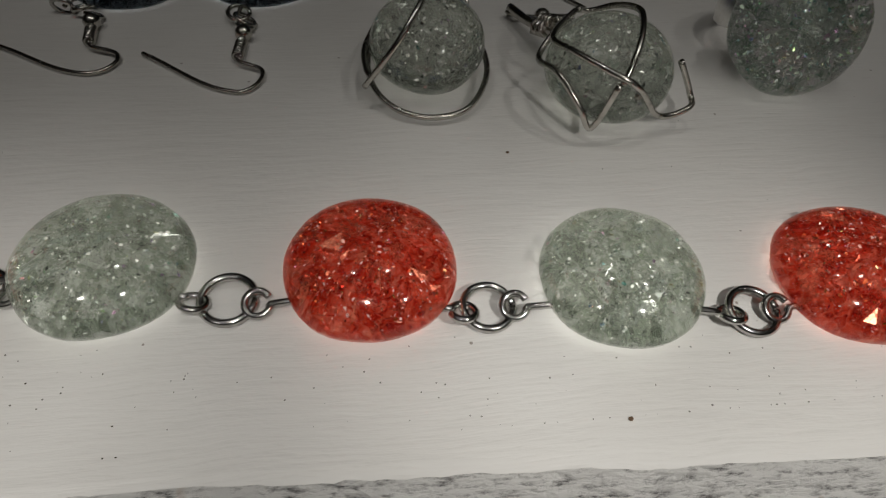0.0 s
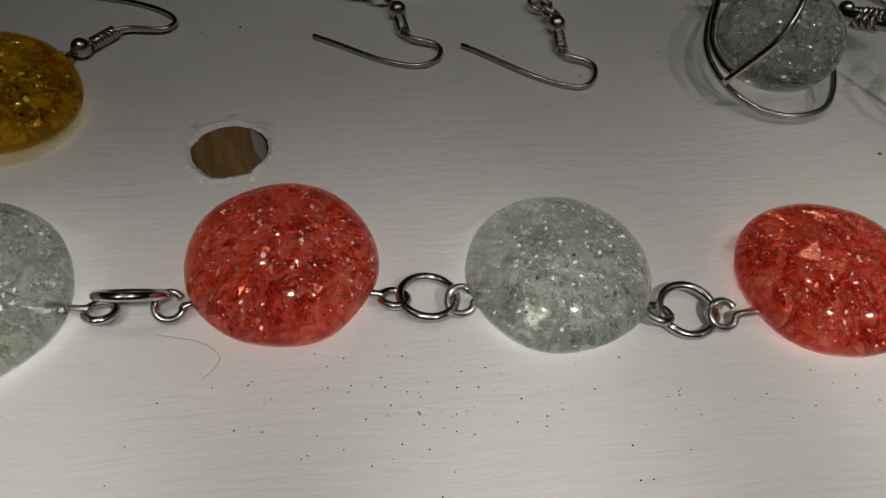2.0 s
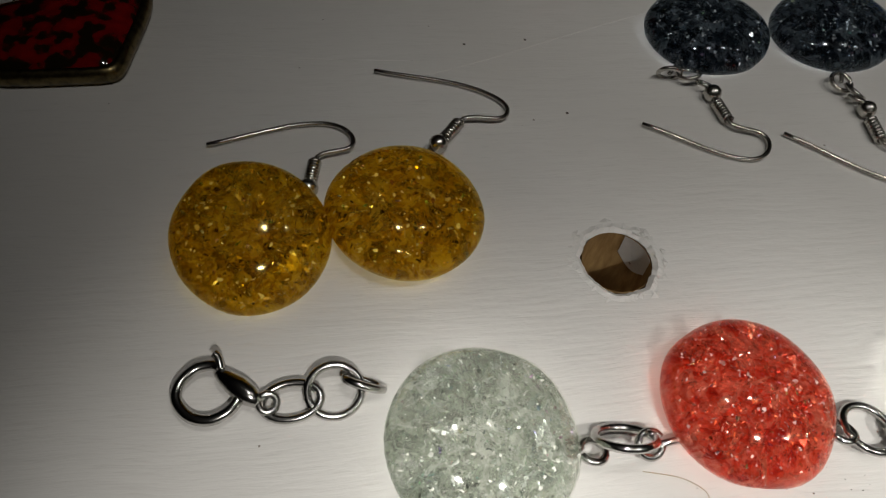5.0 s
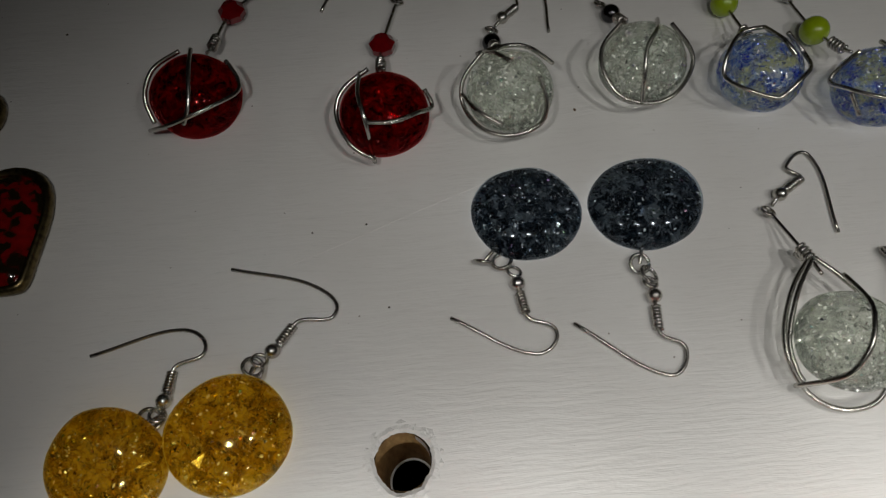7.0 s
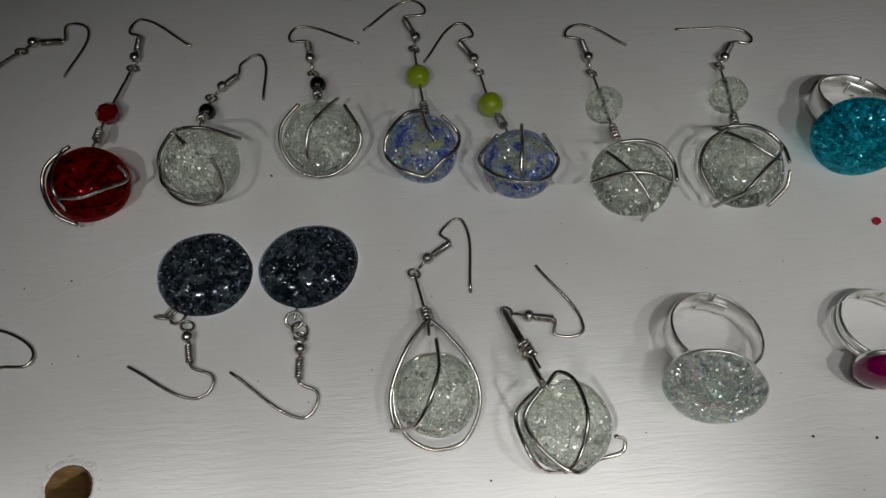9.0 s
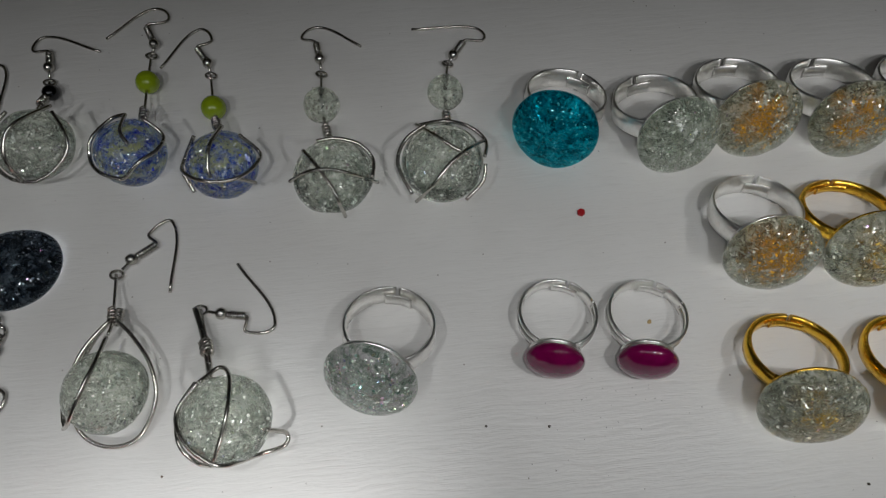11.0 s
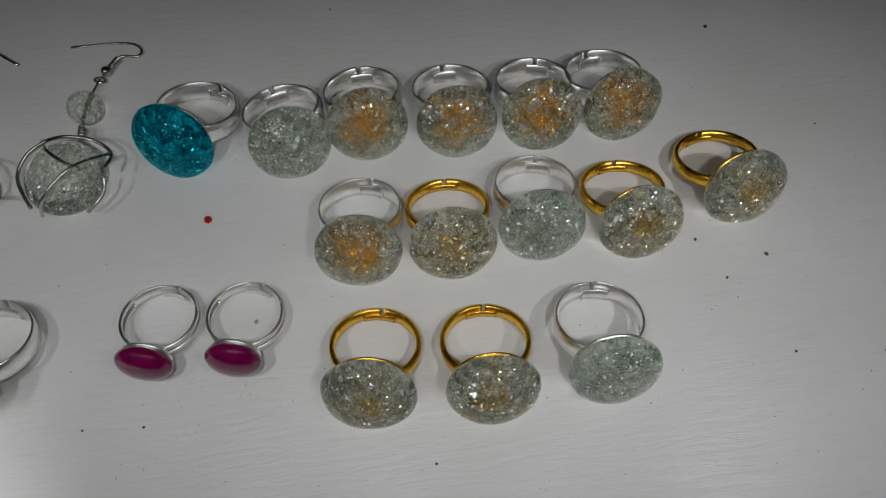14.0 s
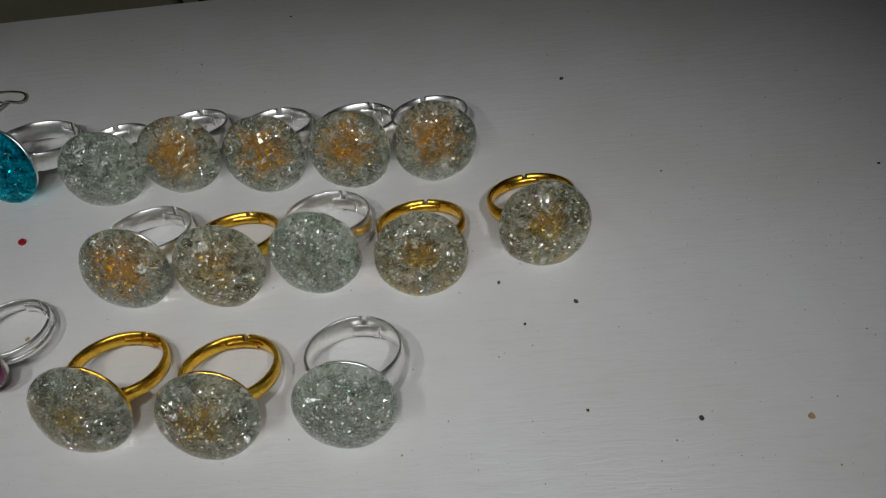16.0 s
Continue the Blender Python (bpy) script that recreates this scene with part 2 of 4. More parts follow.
HEMATITE = metal_material("dark_metal_bead", (0.07, 0.07, 0.075), 0.16, (0.04, 0.04, 0.04))
SHELL = {
    "clear": clear_shell_material("clear_glass", (0.985, 0.99, 0.97)),
    "coral": clear_shell_material("coral_glass", (1.0, 0.76, 0.68)),
    "amber": clear_shell_material("amber_glass", (0.98, 0.88, 0.36)),
    "ruby": clear_shell_material("ruby_glass", (0.85, 0.12, 0.12)),
    "smoke": clear_shell_material("smoky_glass", (0.66, 0.73, 0.80)),
    "teal": clear_shell_material("teal_glass", (0.25, 0.86, 0.92)),
}
SHELL["marble"] = SHELL["orange"] = SHELL["rainbow"] = SHELL["straw"] = SHELL["mixed"] = SHELL["clear"]
BED = {
    "clear": crackle_material("crazed_clear", (0.16, 0.20, 0.15), (0.46, 0.52, 0.43), (0.97, 0.99, 0.95), (0.97, 0.98, 0.96), 0.55),
    "marble": crackle_material("crazed_marble", (0.10, 0.12, 0.10), (0.40, 0.45, 0.40), (0.92, 0.95, 0.90), (0.97, 0.98, 0.96), 0.62),
    "coral": crackle_material("crazed_coral", (0.38, 0.03, 0.025), (0.84, 0.17, 0.085), (1.0, 0.52, 0.38), (1.0, 0.42, 0.32), 0.42),
    "amber": crackle_material("crazed_amber", (0.16, 0.085, 0.001), (0.58, 0.33, 0.004), (0.98, 0.74, 0.07), (1.0, 0.86, 0.28), 0.42),
    "ruby": crackle_material("crazed_ruby", (0.05, 0.0, 0.001), (0.15, 0.002, 0.003), (0.42, 0.010, 0.010), (0.7, 0.02, 0.02), 0.15),
    "smoke": crackle_material("crazed_smoke", (0.002, 0.004, 0.008), (0.012, 0.022, 0.036), (0.30, 0.34, 0.36), (0.38, 0.45, 0.52), 0.30),
    "teal": crackle_material("crazed_teal", (0.0, 0.09, 0.13), (0.0, 0.36, 0.46), (0.15, 0.85, 0.92), (0.1, 0.8, 0.9), 0.25),
    "orange": crackle_material("crazed_orange", (0.10, 0.12, 0.09), (0.36, 0.40, 0.33), (0.90, 0.93, 0.88), (0.97, 0.97, 0.93), 0.52, (0.50, 0.24, 0.001), 7.0, GEM_MIDDLE),
    "straw": crackle_material("crazed_straw", (0.10, 0.12, 0.09), (0.36, 0.40, 0.33), (0.92, 0.94, 0.90), (0.97, 0.97, 0.94), 0.55, (0.45, 0.29, 0.04), 4.6, GEM_MIDDLE),
    "rainbow": crackle_material("crazed_rainbow", (0.16, 0.26, 0.20), (0.50, 0.55, 0.50), (0.95, 0.88, 0.95), (0.96, 0.98, 0.97), 0.40, (0.50, 0.54, 0.50), 6.0, GEM_MIDDLE),
    "mixed": crackle_material("crazed_blue_yellow", (0.005, 0.02, 0.60), (0.22, 0.38, 0.78), (0.86, 0.92, 0.90), (0.75, 0.84, 0.96), 0.28, (0.62, 0.64, 0.22), 7.0, MARBLE_MIDDLE),
}
WHITE = (1.0, 1.0, 0.97)
VEIL = {
    "clear": veil_material("clear_veils", (0.55, 0.62, 0.56), (0.98, 1.0, 0.96)),
    "coral": veil_material("coral_veils", (0.62, 0.10, 0.05), (1.0, 0.50, 0.34)),
    "amber": veil_material("amber_veils", (0.50, 0.30, 0.004), (1.0, 0.78, 0.20)),
    "ruby": veil_material("ruby_veils", (0.14, 0.0, 0.0), (0.45, 0.01, 0.01)),
    "smoke": veil_material("smoke_veils", (0.03, 0.045, 0.07), (0.42, 0.47, 0.50)),
    "teal": veil_material("teal_veils", (0.0, 0.25, 0.32), (0.25, 0.85, 0.95)),
    "mixed": veil_material("blue_veils", (0.05, 0.10, 0.62), (0.80, 0.88, 0.95)),
}
VEIL["marble"] = VEIL["orange"] = VEIL["straw"] = VEIL["rainbow"] = VEIL["clear"]
GLINT = {
    "clear": glint_material("clear_glints", (0.10, 0.12, 0.11), (0.75, 0.80, 0.75), WHITE, 0.16),
    "marble": glint_material("marble_glints", (0.06, 0.07, 0.07), (0.85, 0.88, 0.84), WHITE, 0.12),
    "coral": glint_material("coral_glints", (0.35, 0.03, 0.02), (0.95, 0.32, 0.12), (0.86, 0.90, 0.95), 0.22),
    "amber": glint_material("amber_glints", (0.08, 0.05, 0.001), (0.85, 0.50, 0.01), (1.0, 0.90, 0.50), 0.14),
    "ruby": glint_material("ruby_glints", (0.12, 0.0, 0.0), (0.55, 0.01, 0.01), (1.0, 0.16, 0.12), 0.0),
    "smoke": glint_material("smoke_glints", (0.008, 0.012, 0.02), (0.20, 0.24, 0.28), WHITE, 0.10),
    "teal": glint_material("teal_glints", (0.0, 0.20, 0.25), (0.05, 0.70, 0.80), (0.65, 1.0, 1.0), 0.0),
    "orange": glint_material("orange_glints", (0.16, 0.16, 0.12), (0.80, 0.82, 0.76), WHITE, 0.10, (1.0, 0.52, 0.01), 7.6),
    "straw": glint_material("straw_glints", (0.12, 0.13, 0.11), (0.80, 0.82, 0.76), WHITE, 0.12, (0.95, 0.66, 0.12), 5.2),
    "rainbow": glint_material("rainbow_glints", (0.20, 0.50, 0.42), (0.90, 0.70, 0.88), (0.85, 1.0, 0.85), 0.42),
    "mixed": glint_material("mixed_glints", (0.01, 0.03, 0.55), (0.55, 0.68, 0.88), WHITE, 0.04),
}
MAGENTA = solid_glass_material("magenta_glass", (0.22, 0.003, 0.080), 0.06, 0.4)
LIME = solid_glass_material("lime_pearl", (0.28, 0.38, 0.008), 0.18, 0.8)
RED_CUT = solid_glass_material("red_cut_glass", (0.20, 0.003, 0.006), 0.08, 0.4)
RESIN, CLOTH = mottle_material(), cloth_material()
WALL = plain_material("dim_wall", (0.30, 0.29, 0.27), 0.9, 0.002)
FLOOR = plain_material("dark_floor", (0.12, 0.09, 0.07), 0.6, 0.004)
CRUMB = plain_material("brown_crumb", (0.16, 0.10, 0.06), 0.9, 2.0)
DUST = plain_material("dark_dust", (0.085, 0.07, 0.055), 0.9, 2.0)
RED_BIT = plain_material("red_bit", (0.42, 0.01, 0.015), 0.4, 2.0)
TAN_BIT = plain_material("tan_bit", (0.50, 0.36, 0.16), 0.8, 2.0)


# ---- building helpers ----
def part(name, bm, material, parent, label="", smooth=True):
    """Links a bmesh as one mesh object under a thing or a part."""
    me = bpy.data.meshes.new(name)
    bm.normal_update()
    bm.to_mesh(me)
    bm.free()
    me.polygons.foreach_set("use_smooth", [smooth] * len(me.polygons))
    me.materials.append(material)
    ob = new(name, me)
    ob.parent = parent
    if label:
        tagged(ob, label)
    return ob


def thing(name, x, y, label, category, group="", z=0.0, turn=0.0):
    ob = new(name)
    ob.empty_display_size = 0.004
    ob.matrix_world = pose(x * MM, y * MM, z * MM, 0, 0, turn)
    return tagged(ob, label, category, group)


def smooth_line(points, steps=6, closed=False):
    """A Catmull-Rom line through the points."""
    pts = [Vector(p) for p in points]
    count = len(pts)
    line = []
    for i in range(count if closed else count - 1):
        if closed:
            a, b, c, d = (pts[(i + k) % count] for k in (-1, 0, 1, 2))
        else:
            a, b, c, d = pts[max(i - 1, 0)], pts[i], pts[i + 1], pts[min(i + 2, count - 1)]
        for s in range(steps):
            t = s / steps
            line.append(0.5 * (2 * b + (c - a) * t + (2 * a - 5 * b + 4 * c - d) * t * t + (3 * b - a - 3 * c + d) * t ** 3))
    if not closed:
        line.append(pts[-1])
    return line


def tube(bm, line, radius, closed=False, sides=8, flat=1.0):
    """Sweeps a round wire along the line, all in millimetres."""
    line = [Vector(p) for p in line]
    count = len(line)
    rings = []
    side = None
    for i, p in enumerate(line):
        ahead = (line[(i + 1) % count] - line[i - 1]) if closed else line[min(i + 1, count - 1)] - line[max(i - 1, 0)]
        ahead.normalize()
        if side is None:
            side = ahead.orthogonal().normalized()
        side = (side - ahead * side.dot(ahead)).normalized()
        other = ahead.cross(side)
        rings.append([bm.verts.new((p + radius * (math.cos(a) * side + flat * math.sin(a) * other)) * MM) for a in (2 * math.pi * k / sides for k in range(sides))])
    for i in range(count if closed else count - 1):
        a, b = rings[i], rings[(i + 1) % count]
        off = 0
        if closed and i == count - 1:
            off = min(range(sides), key=lambda o: (a[0].co - b[o].co).length)
        for k in range(sides):
            bm.faces.new((a[k], a[(k + 1) % sides], b[(k + 1 + off) % sides], b[(k + off) % sides]))
    if not closed:
        bm.faces.new(rings[0][::-1])
        bm.faces.new(rings[-1])
    return bm


def circle(centre, normal, radius, count=28, start=0.0, sweep=360.0, squash=1.0):
    n = Vector(normal).normalized()
    u = Vector((1, 0, 0)) if abs(n.x) < 0.9 else Vector((0, 1, 0))
    u = (u - n * u.dot(n)).normalized()
    v = n.cross(u)
    c = Vector(centre)
    last = count if sweep >= 360 else count - 1
    return [c + radius * (math.cos(a) * u + squash * math.sin(a) * v) for a in (radians(start + sweep * k / last) for k in range(count))]


def ring_mesh(centre, normal, radius, wire, squash=1.0, gap=0.0):
    bm = bmesh.new()
    if gap:
        return tube(bm, circle(centre, normal, radius, 26, gap / 2, 360 - gap, squash), wire, sides=8)
    return tube(bm, circle(centre, normal, radius, 26, squash=squash), wire, True, 8)


def ball_mesh(centre, radius, squash=1.0, seg=18, facets=False):
    bm = bmesh.new()
    if facets:
        bmesh.ops.create_uvsphere(bm, u_segments=8, v_segments=5, radius=radius * MM)
    else:
        bmesh.ops.create_uvsphere(bm, u_segments=seg, v_segments=seg // 2 + 2, radius=radius * MM)
    bmesh.ops.scale(bm, vec=(1, 1, squash), verts=bm.verts)
    bmesh.ops.translate(bm, vec=Vector(centre) * MM, verts=bm.verts)
    return bm


def lathe(profile, seg=48, wobble=0.0, seed=0):
    """Turns a profile of (radius, height) round z; wobble makes the outline uneven."""
    bm = bmesh.new()
    rings = []
    for r, h in profile:
        if r < 1e-6:
            rings.append([bm.verts.new((0, 0, h * MM))])
            continue
        row = []
        for k in range(seg):
            a = 2 * math.pi * k / seg
            f = 1 + wobble * noise.noise((1.3 * math.cos(a) + seed * 3.1, 1.3 * math.sin(a), seed * 1.7))
            row.append(bm.verts.new((r * f * math.cos(a) * MM, r * f * math.sin(a) * MM, h * MM)))
        rings.append(row)
    for a, b in zip(rings, rings[1:]):
        for k in range(seg):
            q = (k + 1) % seg
            if len(a) == 1:
                bm.faces.new((a[0], b[q], b[k]))
            elif len(b) == 1:
                bm.faces.new((a[k], a[q], b[0]))
            else:
                bm.faces.new((a[k], a[q], b[q], b[k]))
    return bm


def dome_profile(r, h, rim, steps=9):
    """Flat underside, rounded rim and a high dome."""
    pts = [(0, 0), (r * 0.55, 0), (r - rim * 0.8, 0)]
    pts += [(r - rim + rim * math.cos(a), rim + rim * math.sin(a)) for a in (radians(d) for d in (-65, -35, 0))]
    for k in range(1, steps + 1):
        a = radians(90 * k / steps)
        pts.append((r * math.cos(a) ** 0.92 if k < steps else 0, rim + (h - rim) * math.sin(a)))
    return pts


def ball_profile(r, squash=1.0, steps=18):
    return [(r * math.cos(a) if 0 < k < steps else 0, r * squash * (1 + math.sin(a))) for k, a in ((k, radians(-90 + 180 * k / steps)) for k in range(steps + 1))]


def flake_mesh(inside, count, rng, aim, spread, low, high, keep, rays=False):
    """Thin broken facets scattered through the space that inside(rng) draws from, facing about aim; keep() holds their corners in the glass; rays: long ones that run outwards."""
    bm = bmesh.new()
    drift = Vector((rng.uniform(0, 90), rng.uniform(0, 90), rng.uniform(0, 90)))
    for _ in range(count):
        c = Vector(inside(rng))
        while noise.noise(c * 0.42 + drift) + 0.5 * noise.noise(c * 1.1 + drift) < rng.uniform(-0.75, 0.30):
            c = Vector(inside(rng))
        n = (aim + spread * Vector((rng.gauss(0, 1), rng.gauss(0, 1), rng.gauss(0, 1)))).normalized()
        u = Matrix.Rotation(rng.random() * 6.3, 3, n) @ n.orthogonal().normalized()
        v = n.cross(u) * rng.uniform(0.16, 0.85)
        if rays and rng.random() < 0.7:
            u = Vector((c.x, c.y, -0.25 * abs(c.z))) + 0.5 * Vector((rng.gauss(0, 1), rng.gauss(0, 1), rng.gauss(0, 1)))
            u = (u - n * u.dot(n)).normalized()
            v = n.cross(u) * rng.uniform(0.10, 0.34)
        size = low + (high - low) * rng.random() ** 2.4
        corners = rng.choice((3, 4, 5, 6))
        bend = n * size * rng.uniform(-0.3, 0.3)
        rim = []
        for i in range(corners):
            a = 6.283 * i / corners
            f = size * rng.uniform(0.55, 1.15)
            rim.append(bm.verts.new(keep(c + f * (math.cos(a) * u + math.sin(a) * v) + bend * math.cos(2 * a)) * MM))
        bm.faces.new(rim)
    return bm


def gem(parent, kind, r, h, rim, seed, m=None, flakes=260, is_ball=False, squash=1.0, stretch=1.0, glint=0.52):
    """A crackled glass gem: polished skin, crazed body and crack flakes; m turns it in its thing."""
    rng = random.Random(seed)
    # crack facets are turned to face between lamp and eye so they glint
    aim = Vector((0, -0.36, 0.93)).normalized()
    if m:
        aim = (m.to_3x3().inverted() @ aim).normalized()
    flakes = int(flakes * {"amber": 3.2, "rainbow": 4.5, "smoke": 2.8, "ruby": 0.5}.get(kind, 3.0))
    m = m or Matrix.Identity(4)
    m = m @ Matrix.Diagonal((1, stretch, 1, 1))
    profile = ball_profile(r, squash) if is_ball else dome_profile(r, h, rim)
    skin = lathe(profile, 48, 0.05, seed)
    skin.transform(m)
    skin_ob = part("glass_gem", skin, SHELL[kind], parent)
    skin_ob.visible_shadow = False
    if is_ball:
        body = lathe([(a * (0.9 if kind == "ruby" else 0.76), r * squash + (b - r * squash) * 0.76) for a, b in profile], 32, 0.10, seed)

        def inside(g):
            d = Vector((g.gauss(0, 1), g.gauss(0, 1), g.gauss(0, 1))).normalized() * r * g.uniform(0.72, 0.96)
            d = -d if d.dot(aim) < -0.15 * r else d
            return (d.x, d.y, r * squash + d.z * squash)

        def keep(p):
            d = Vector((p.x, p.y, (p.z - r * squash) / squash))
            d *= min(1.0, 0.955 * r / max(d.length, 1e-6))
            return Vector((d.x, d.y, r * squash + d.z * squash))
    else:
        body = lathe([(a * 0.87, 0.2 + b * 0.46) for a, b in profile], 40, 0.05, seed)

        def inside(g):
            q, a = r * 0.89 * math.sqrt(g.random()), g.uniform(0, 6.283)
            top = rim + (h - rim) * math.sqrt(max(0, 1 - (q / r) ** 2))
            return (q * math.cos(a), q * math.sin(a), top * g.uniform(0.42, 0.94))

        def keep(p):
            f = min(1.0, 0.92 * r / max(math.hypot(p.x, p.y), 1e-6))
            q = math.hypot(p.x, p.y) * f
            top = rim + (h - rim) * math.sqrt(max(0, 1 - (q / r) ** 2))
            return Vector((p.x * f, p.y * f, min(max(p.z, 0.3), 0.95 * top)))
    body.transform(m)
    part("crazed_core", body, BED[kind], skin_ob)
    glints = flake_mesh(inside, flakes, rng, aim, 0.55, 0.09, glint, keep)
    glints.transform(m)
    part("crack_glitter", glints, GLINT[kind], skin_ob, smooth=False)
    veils = flake_mesh(inside, flakes // 5, rng, aim, 1.0, 0.35, 0.26 * r, keep, not is_ball)
    veils.transform(m)
    part("crack_web", veils, VEIL[kind], skin_ob, smooth=False)
    return skin_ob


# ---- the board and what lies behind it ----
def box(name, x0, x1, y0, y1, z0, z1, material, parent=None):
    bm = bmesh.new()
    bmesh.ops.create_cube(bm, size=1)
    bmesh.ops.scale(bm, vec=(x1 - x0, y1 - y0, z1 - z0), verts=bm.verts)
    bmesh.ops.translate(bm, vec=((x0 + x1) / 2, (y0 + y1) / 2, (z0 + z1) / 2), verts=bm.verts)
    return part(name, bm, material, parent, smooth=False)


tagged(box("floor", -1.6, 1.9, -1.6, 1.2, -0.80, -0.75, FLOOR), "dark floor of a dim room", "floor", kind="structure")
tagged(box("ceiling", -1.6, 1.9, -1.6, 1.2, 1.65, 1.70, WALL), "dim painted ceiling", "ceiling", kind="structure")
for wall_name, x0, x1, y0, y1 in (("wall_north", -1.6, 1.9, 1.2, 1.25), ("wall_south", -1.6, 1.9, -1.65, -1.6), ("wall_west", -1.65, -1.6, -1.6, 1.2), ("wall_east", 1.9, 1.95, -1.6, 1.2)):
    tagged(box(wall_name, x0, x1, y0, y1, -0.75, 1.65, WALL), "dim painted room wall", "wall", kind="structure")

BOARD_BACK, BOARD_LEFT, BOARD_RIGHT, THICK = 156.0, -330.0, 520.0, 30.0
HOLE_X, HOLE_Y, HOLE_R = -43.0, 23.6, 4.55


def edge_line(x):
    """Where the flat of the board breaks off to the worn front."""
    return -23.2 - 0.043 * min(max(x, 0), 66) + 0.5 * noise.noise((x * 0.12, 3.0, 0)) + 0.25 * noise.noise((x * 0.6, 9.0, 0))


def quad(bm, *corners):
    bm.faces.new([bm.verts.new(Vector(c) * MM) for c in corners])


def board():
    base = tagged(new("board"), "white painted wooden board with brush marks", "board", kind="structure")
    bm = bmesh.new()
    s, y0 = 14.0, -21.0
    hx0, hx1, hy0, hy1 = HOLE_X - s, HOLE_X + s, HOLE_Y - s, HOLE_Y + s
    quad(bm, (BOARD_LEFT, y0, 0), (BOARD_RIGHT, y0, 0), (BOARD_RIGHT, hy0, 0), (BOARD_LEFT, hy0, 0))
    quad(bm, (BOARD_LEFT, hy0, 0), (hx0, hy0, 0), (hx0, hy1, 0), (BOARD_LEFT, hy1, 0))
    quad(bm, (hx1, hy0, 0), (BOARD_RIGHT, hy0, 0), (BOARD_RIGHT, hy1, 0), (hx1, hy1, 0))
    quad(bm, (BOARD_LEFT, hy1, 0), (BOARD_RIGHT, hy1, 0), (BOARD_RIGHT, BOARD_BACK, 0), (BOARD_LEFT, BOARD_BACK, 0))
    quad(bm, (BOARD_LEFT, BOARD_BACK, 0), (BOARD_RIGHT, BOARD_BACK, 0), (BOARD_RIGHT, BOARD_BACK, -THICK), (BOARD_LEFT, BOARD_BACK, -THICK))
    outer, flat_ring, inner, lip = [], [], [], []
    for k in range(64):
        a = 2 * math.pi * k / 64
        c, d = math.cos(a), math.sin(a)
        f = s / max(abs(c), abs(d))
        r = HOLE_R * (1 + 0.08 * noise.noise((2.5 * c, 2.5 * d, 0.3)) + 0.05 * noise.noise((8 * c, 8 * d, 1.3)))
        outer.append(bm.verts.new(Vector((HOLE_X + f * c, HOLE_Y + f * d, 0)) * MM))
        flat_ring.append(bm.verts.new(Vector((HOLE_X + (r + 1.3) * c, HOLE_Y + (r + 1.3) * d, 0)) * MM))
        lip.append(bm.verts.new(Vector((HOLE_X + (r + 0.6) * c, HOLE_Y + (r + 0.6) * d, 0.12 + 0.3 * noise.noise((5 * c, 5 * d, 4)))) * MM))
        inner.append(bm.verts.new(Vector((HOLE_X + r * c, HOLE_Y + r * d, -0.35)) * MM))
    for k in range(64):
        q = (k + 1) % 64
        bm.faces.new((outer[k], outer[q], flat_ring[q], flat_ring[k]))
        bm.faces.new((flat_ring[k], flat_ring[q], lip[q], lip[k]))
        bm.faces.new((lip[k], lip[q], inner[q], inner[k]))
    part("painted_top", bm, PAINT, base, smooth=False)
    flakes = bmesh.new()
    rng = random.Random(77)
    for k in range(34):
        a = rng.uniform(0, 6.283)
        far, wide, tall = HOLE_R + rng.uniform(0.7, 1.9), rng.uniform(0.25, 0.8), rng.uniform(0.1, 0.30)
        c, d = math.cos(a), math.sin(a)
        tip = flakes.verts.new(Vector((HOLE_X + (far - 0.35) * c, HOLE_Y + (far - 0.35) * d, tall)) * MM)
        feet = [flakes.verts.new(Vector((HOLE_X + far * math.cos(a + q * wide / HOLE_R), HOLE_Y + far * math.sin(a + q * wide / HOLE_R), -0.02)) * MM) for q in (-1, 0.2, 1)]
        back = flakes.verts.new(Vector((HOLE_X + (far + 0.5) * c, HOLE_Y + (far + 0.5) * d, -0.02)) * MM)
        for p, q in ((feet[0], feet[1]), (feet[1], feet[2]), (feet[2], back), (back, feet[0])):
            flakes.faces.new((tip, p, q))
    part("chipped_rim", flakes, PAINT, base, "chipped white paint round the hole", smooth=False)
    wall = bmesh.new()
    rows = []
    for z in (-0.25, -4, -9, -15, -22, -29):
        rows.append([wall.verts.new(Vector((HOLE_X + HOLE_R * 0.99 * math.cos(a), HOLE_Y + HOLE_R * 0.99 * math.sin(a), z)) * MM) for a in (2 * math.pi * k / 40 for k in range(40))])
    for a, b in zip(rows, rows[1:]):
        for k in range(40):
            wall.faces.new((a[k], a[(k + 1) % 40], b[(k + 1) % 40], b[k]))
    bore = part("drilled_hole", wall, WOOD, base, "bare brown wood inside a drilled hole")
    part("lower_rim", ring_mesh((HOLE_X, HOLE_Y, -29), (0, 0, 1), HOLE_R - 0.1, 0.35), PAINT, bore)
    drip = bmesh.new()
    grid = [[drip.verts.new(Vector((HOLE_X + (HOLE_R - 0.15) * math.cos(a), HOLE_Y + (HOLE_R - 0.15) * math.sin(a), -0.3 - v * (3.6 + 1.8 * math.sin(3 * a)))) * MM)
             for a in (radians(-4 + 5 * k) for k in range(14))] for v in (0, 0.35, 0.7, 1)]
    for a, b in zip(grid, grid[1:]):
        for k in range(13):
            drip.faces.new((a[k], a[k + 1], b[k + 1], b[k]))
    part("paint_run", drip, PAINT, bore, "white paint run into the hole")
    # painted lip down to the break line, then the worn front
    xs = [-160 + 1.1 * k for k in range(420)]
    lip_bm, worn = bmesh.new(), bmesh.new()
    prev = prev_w = None
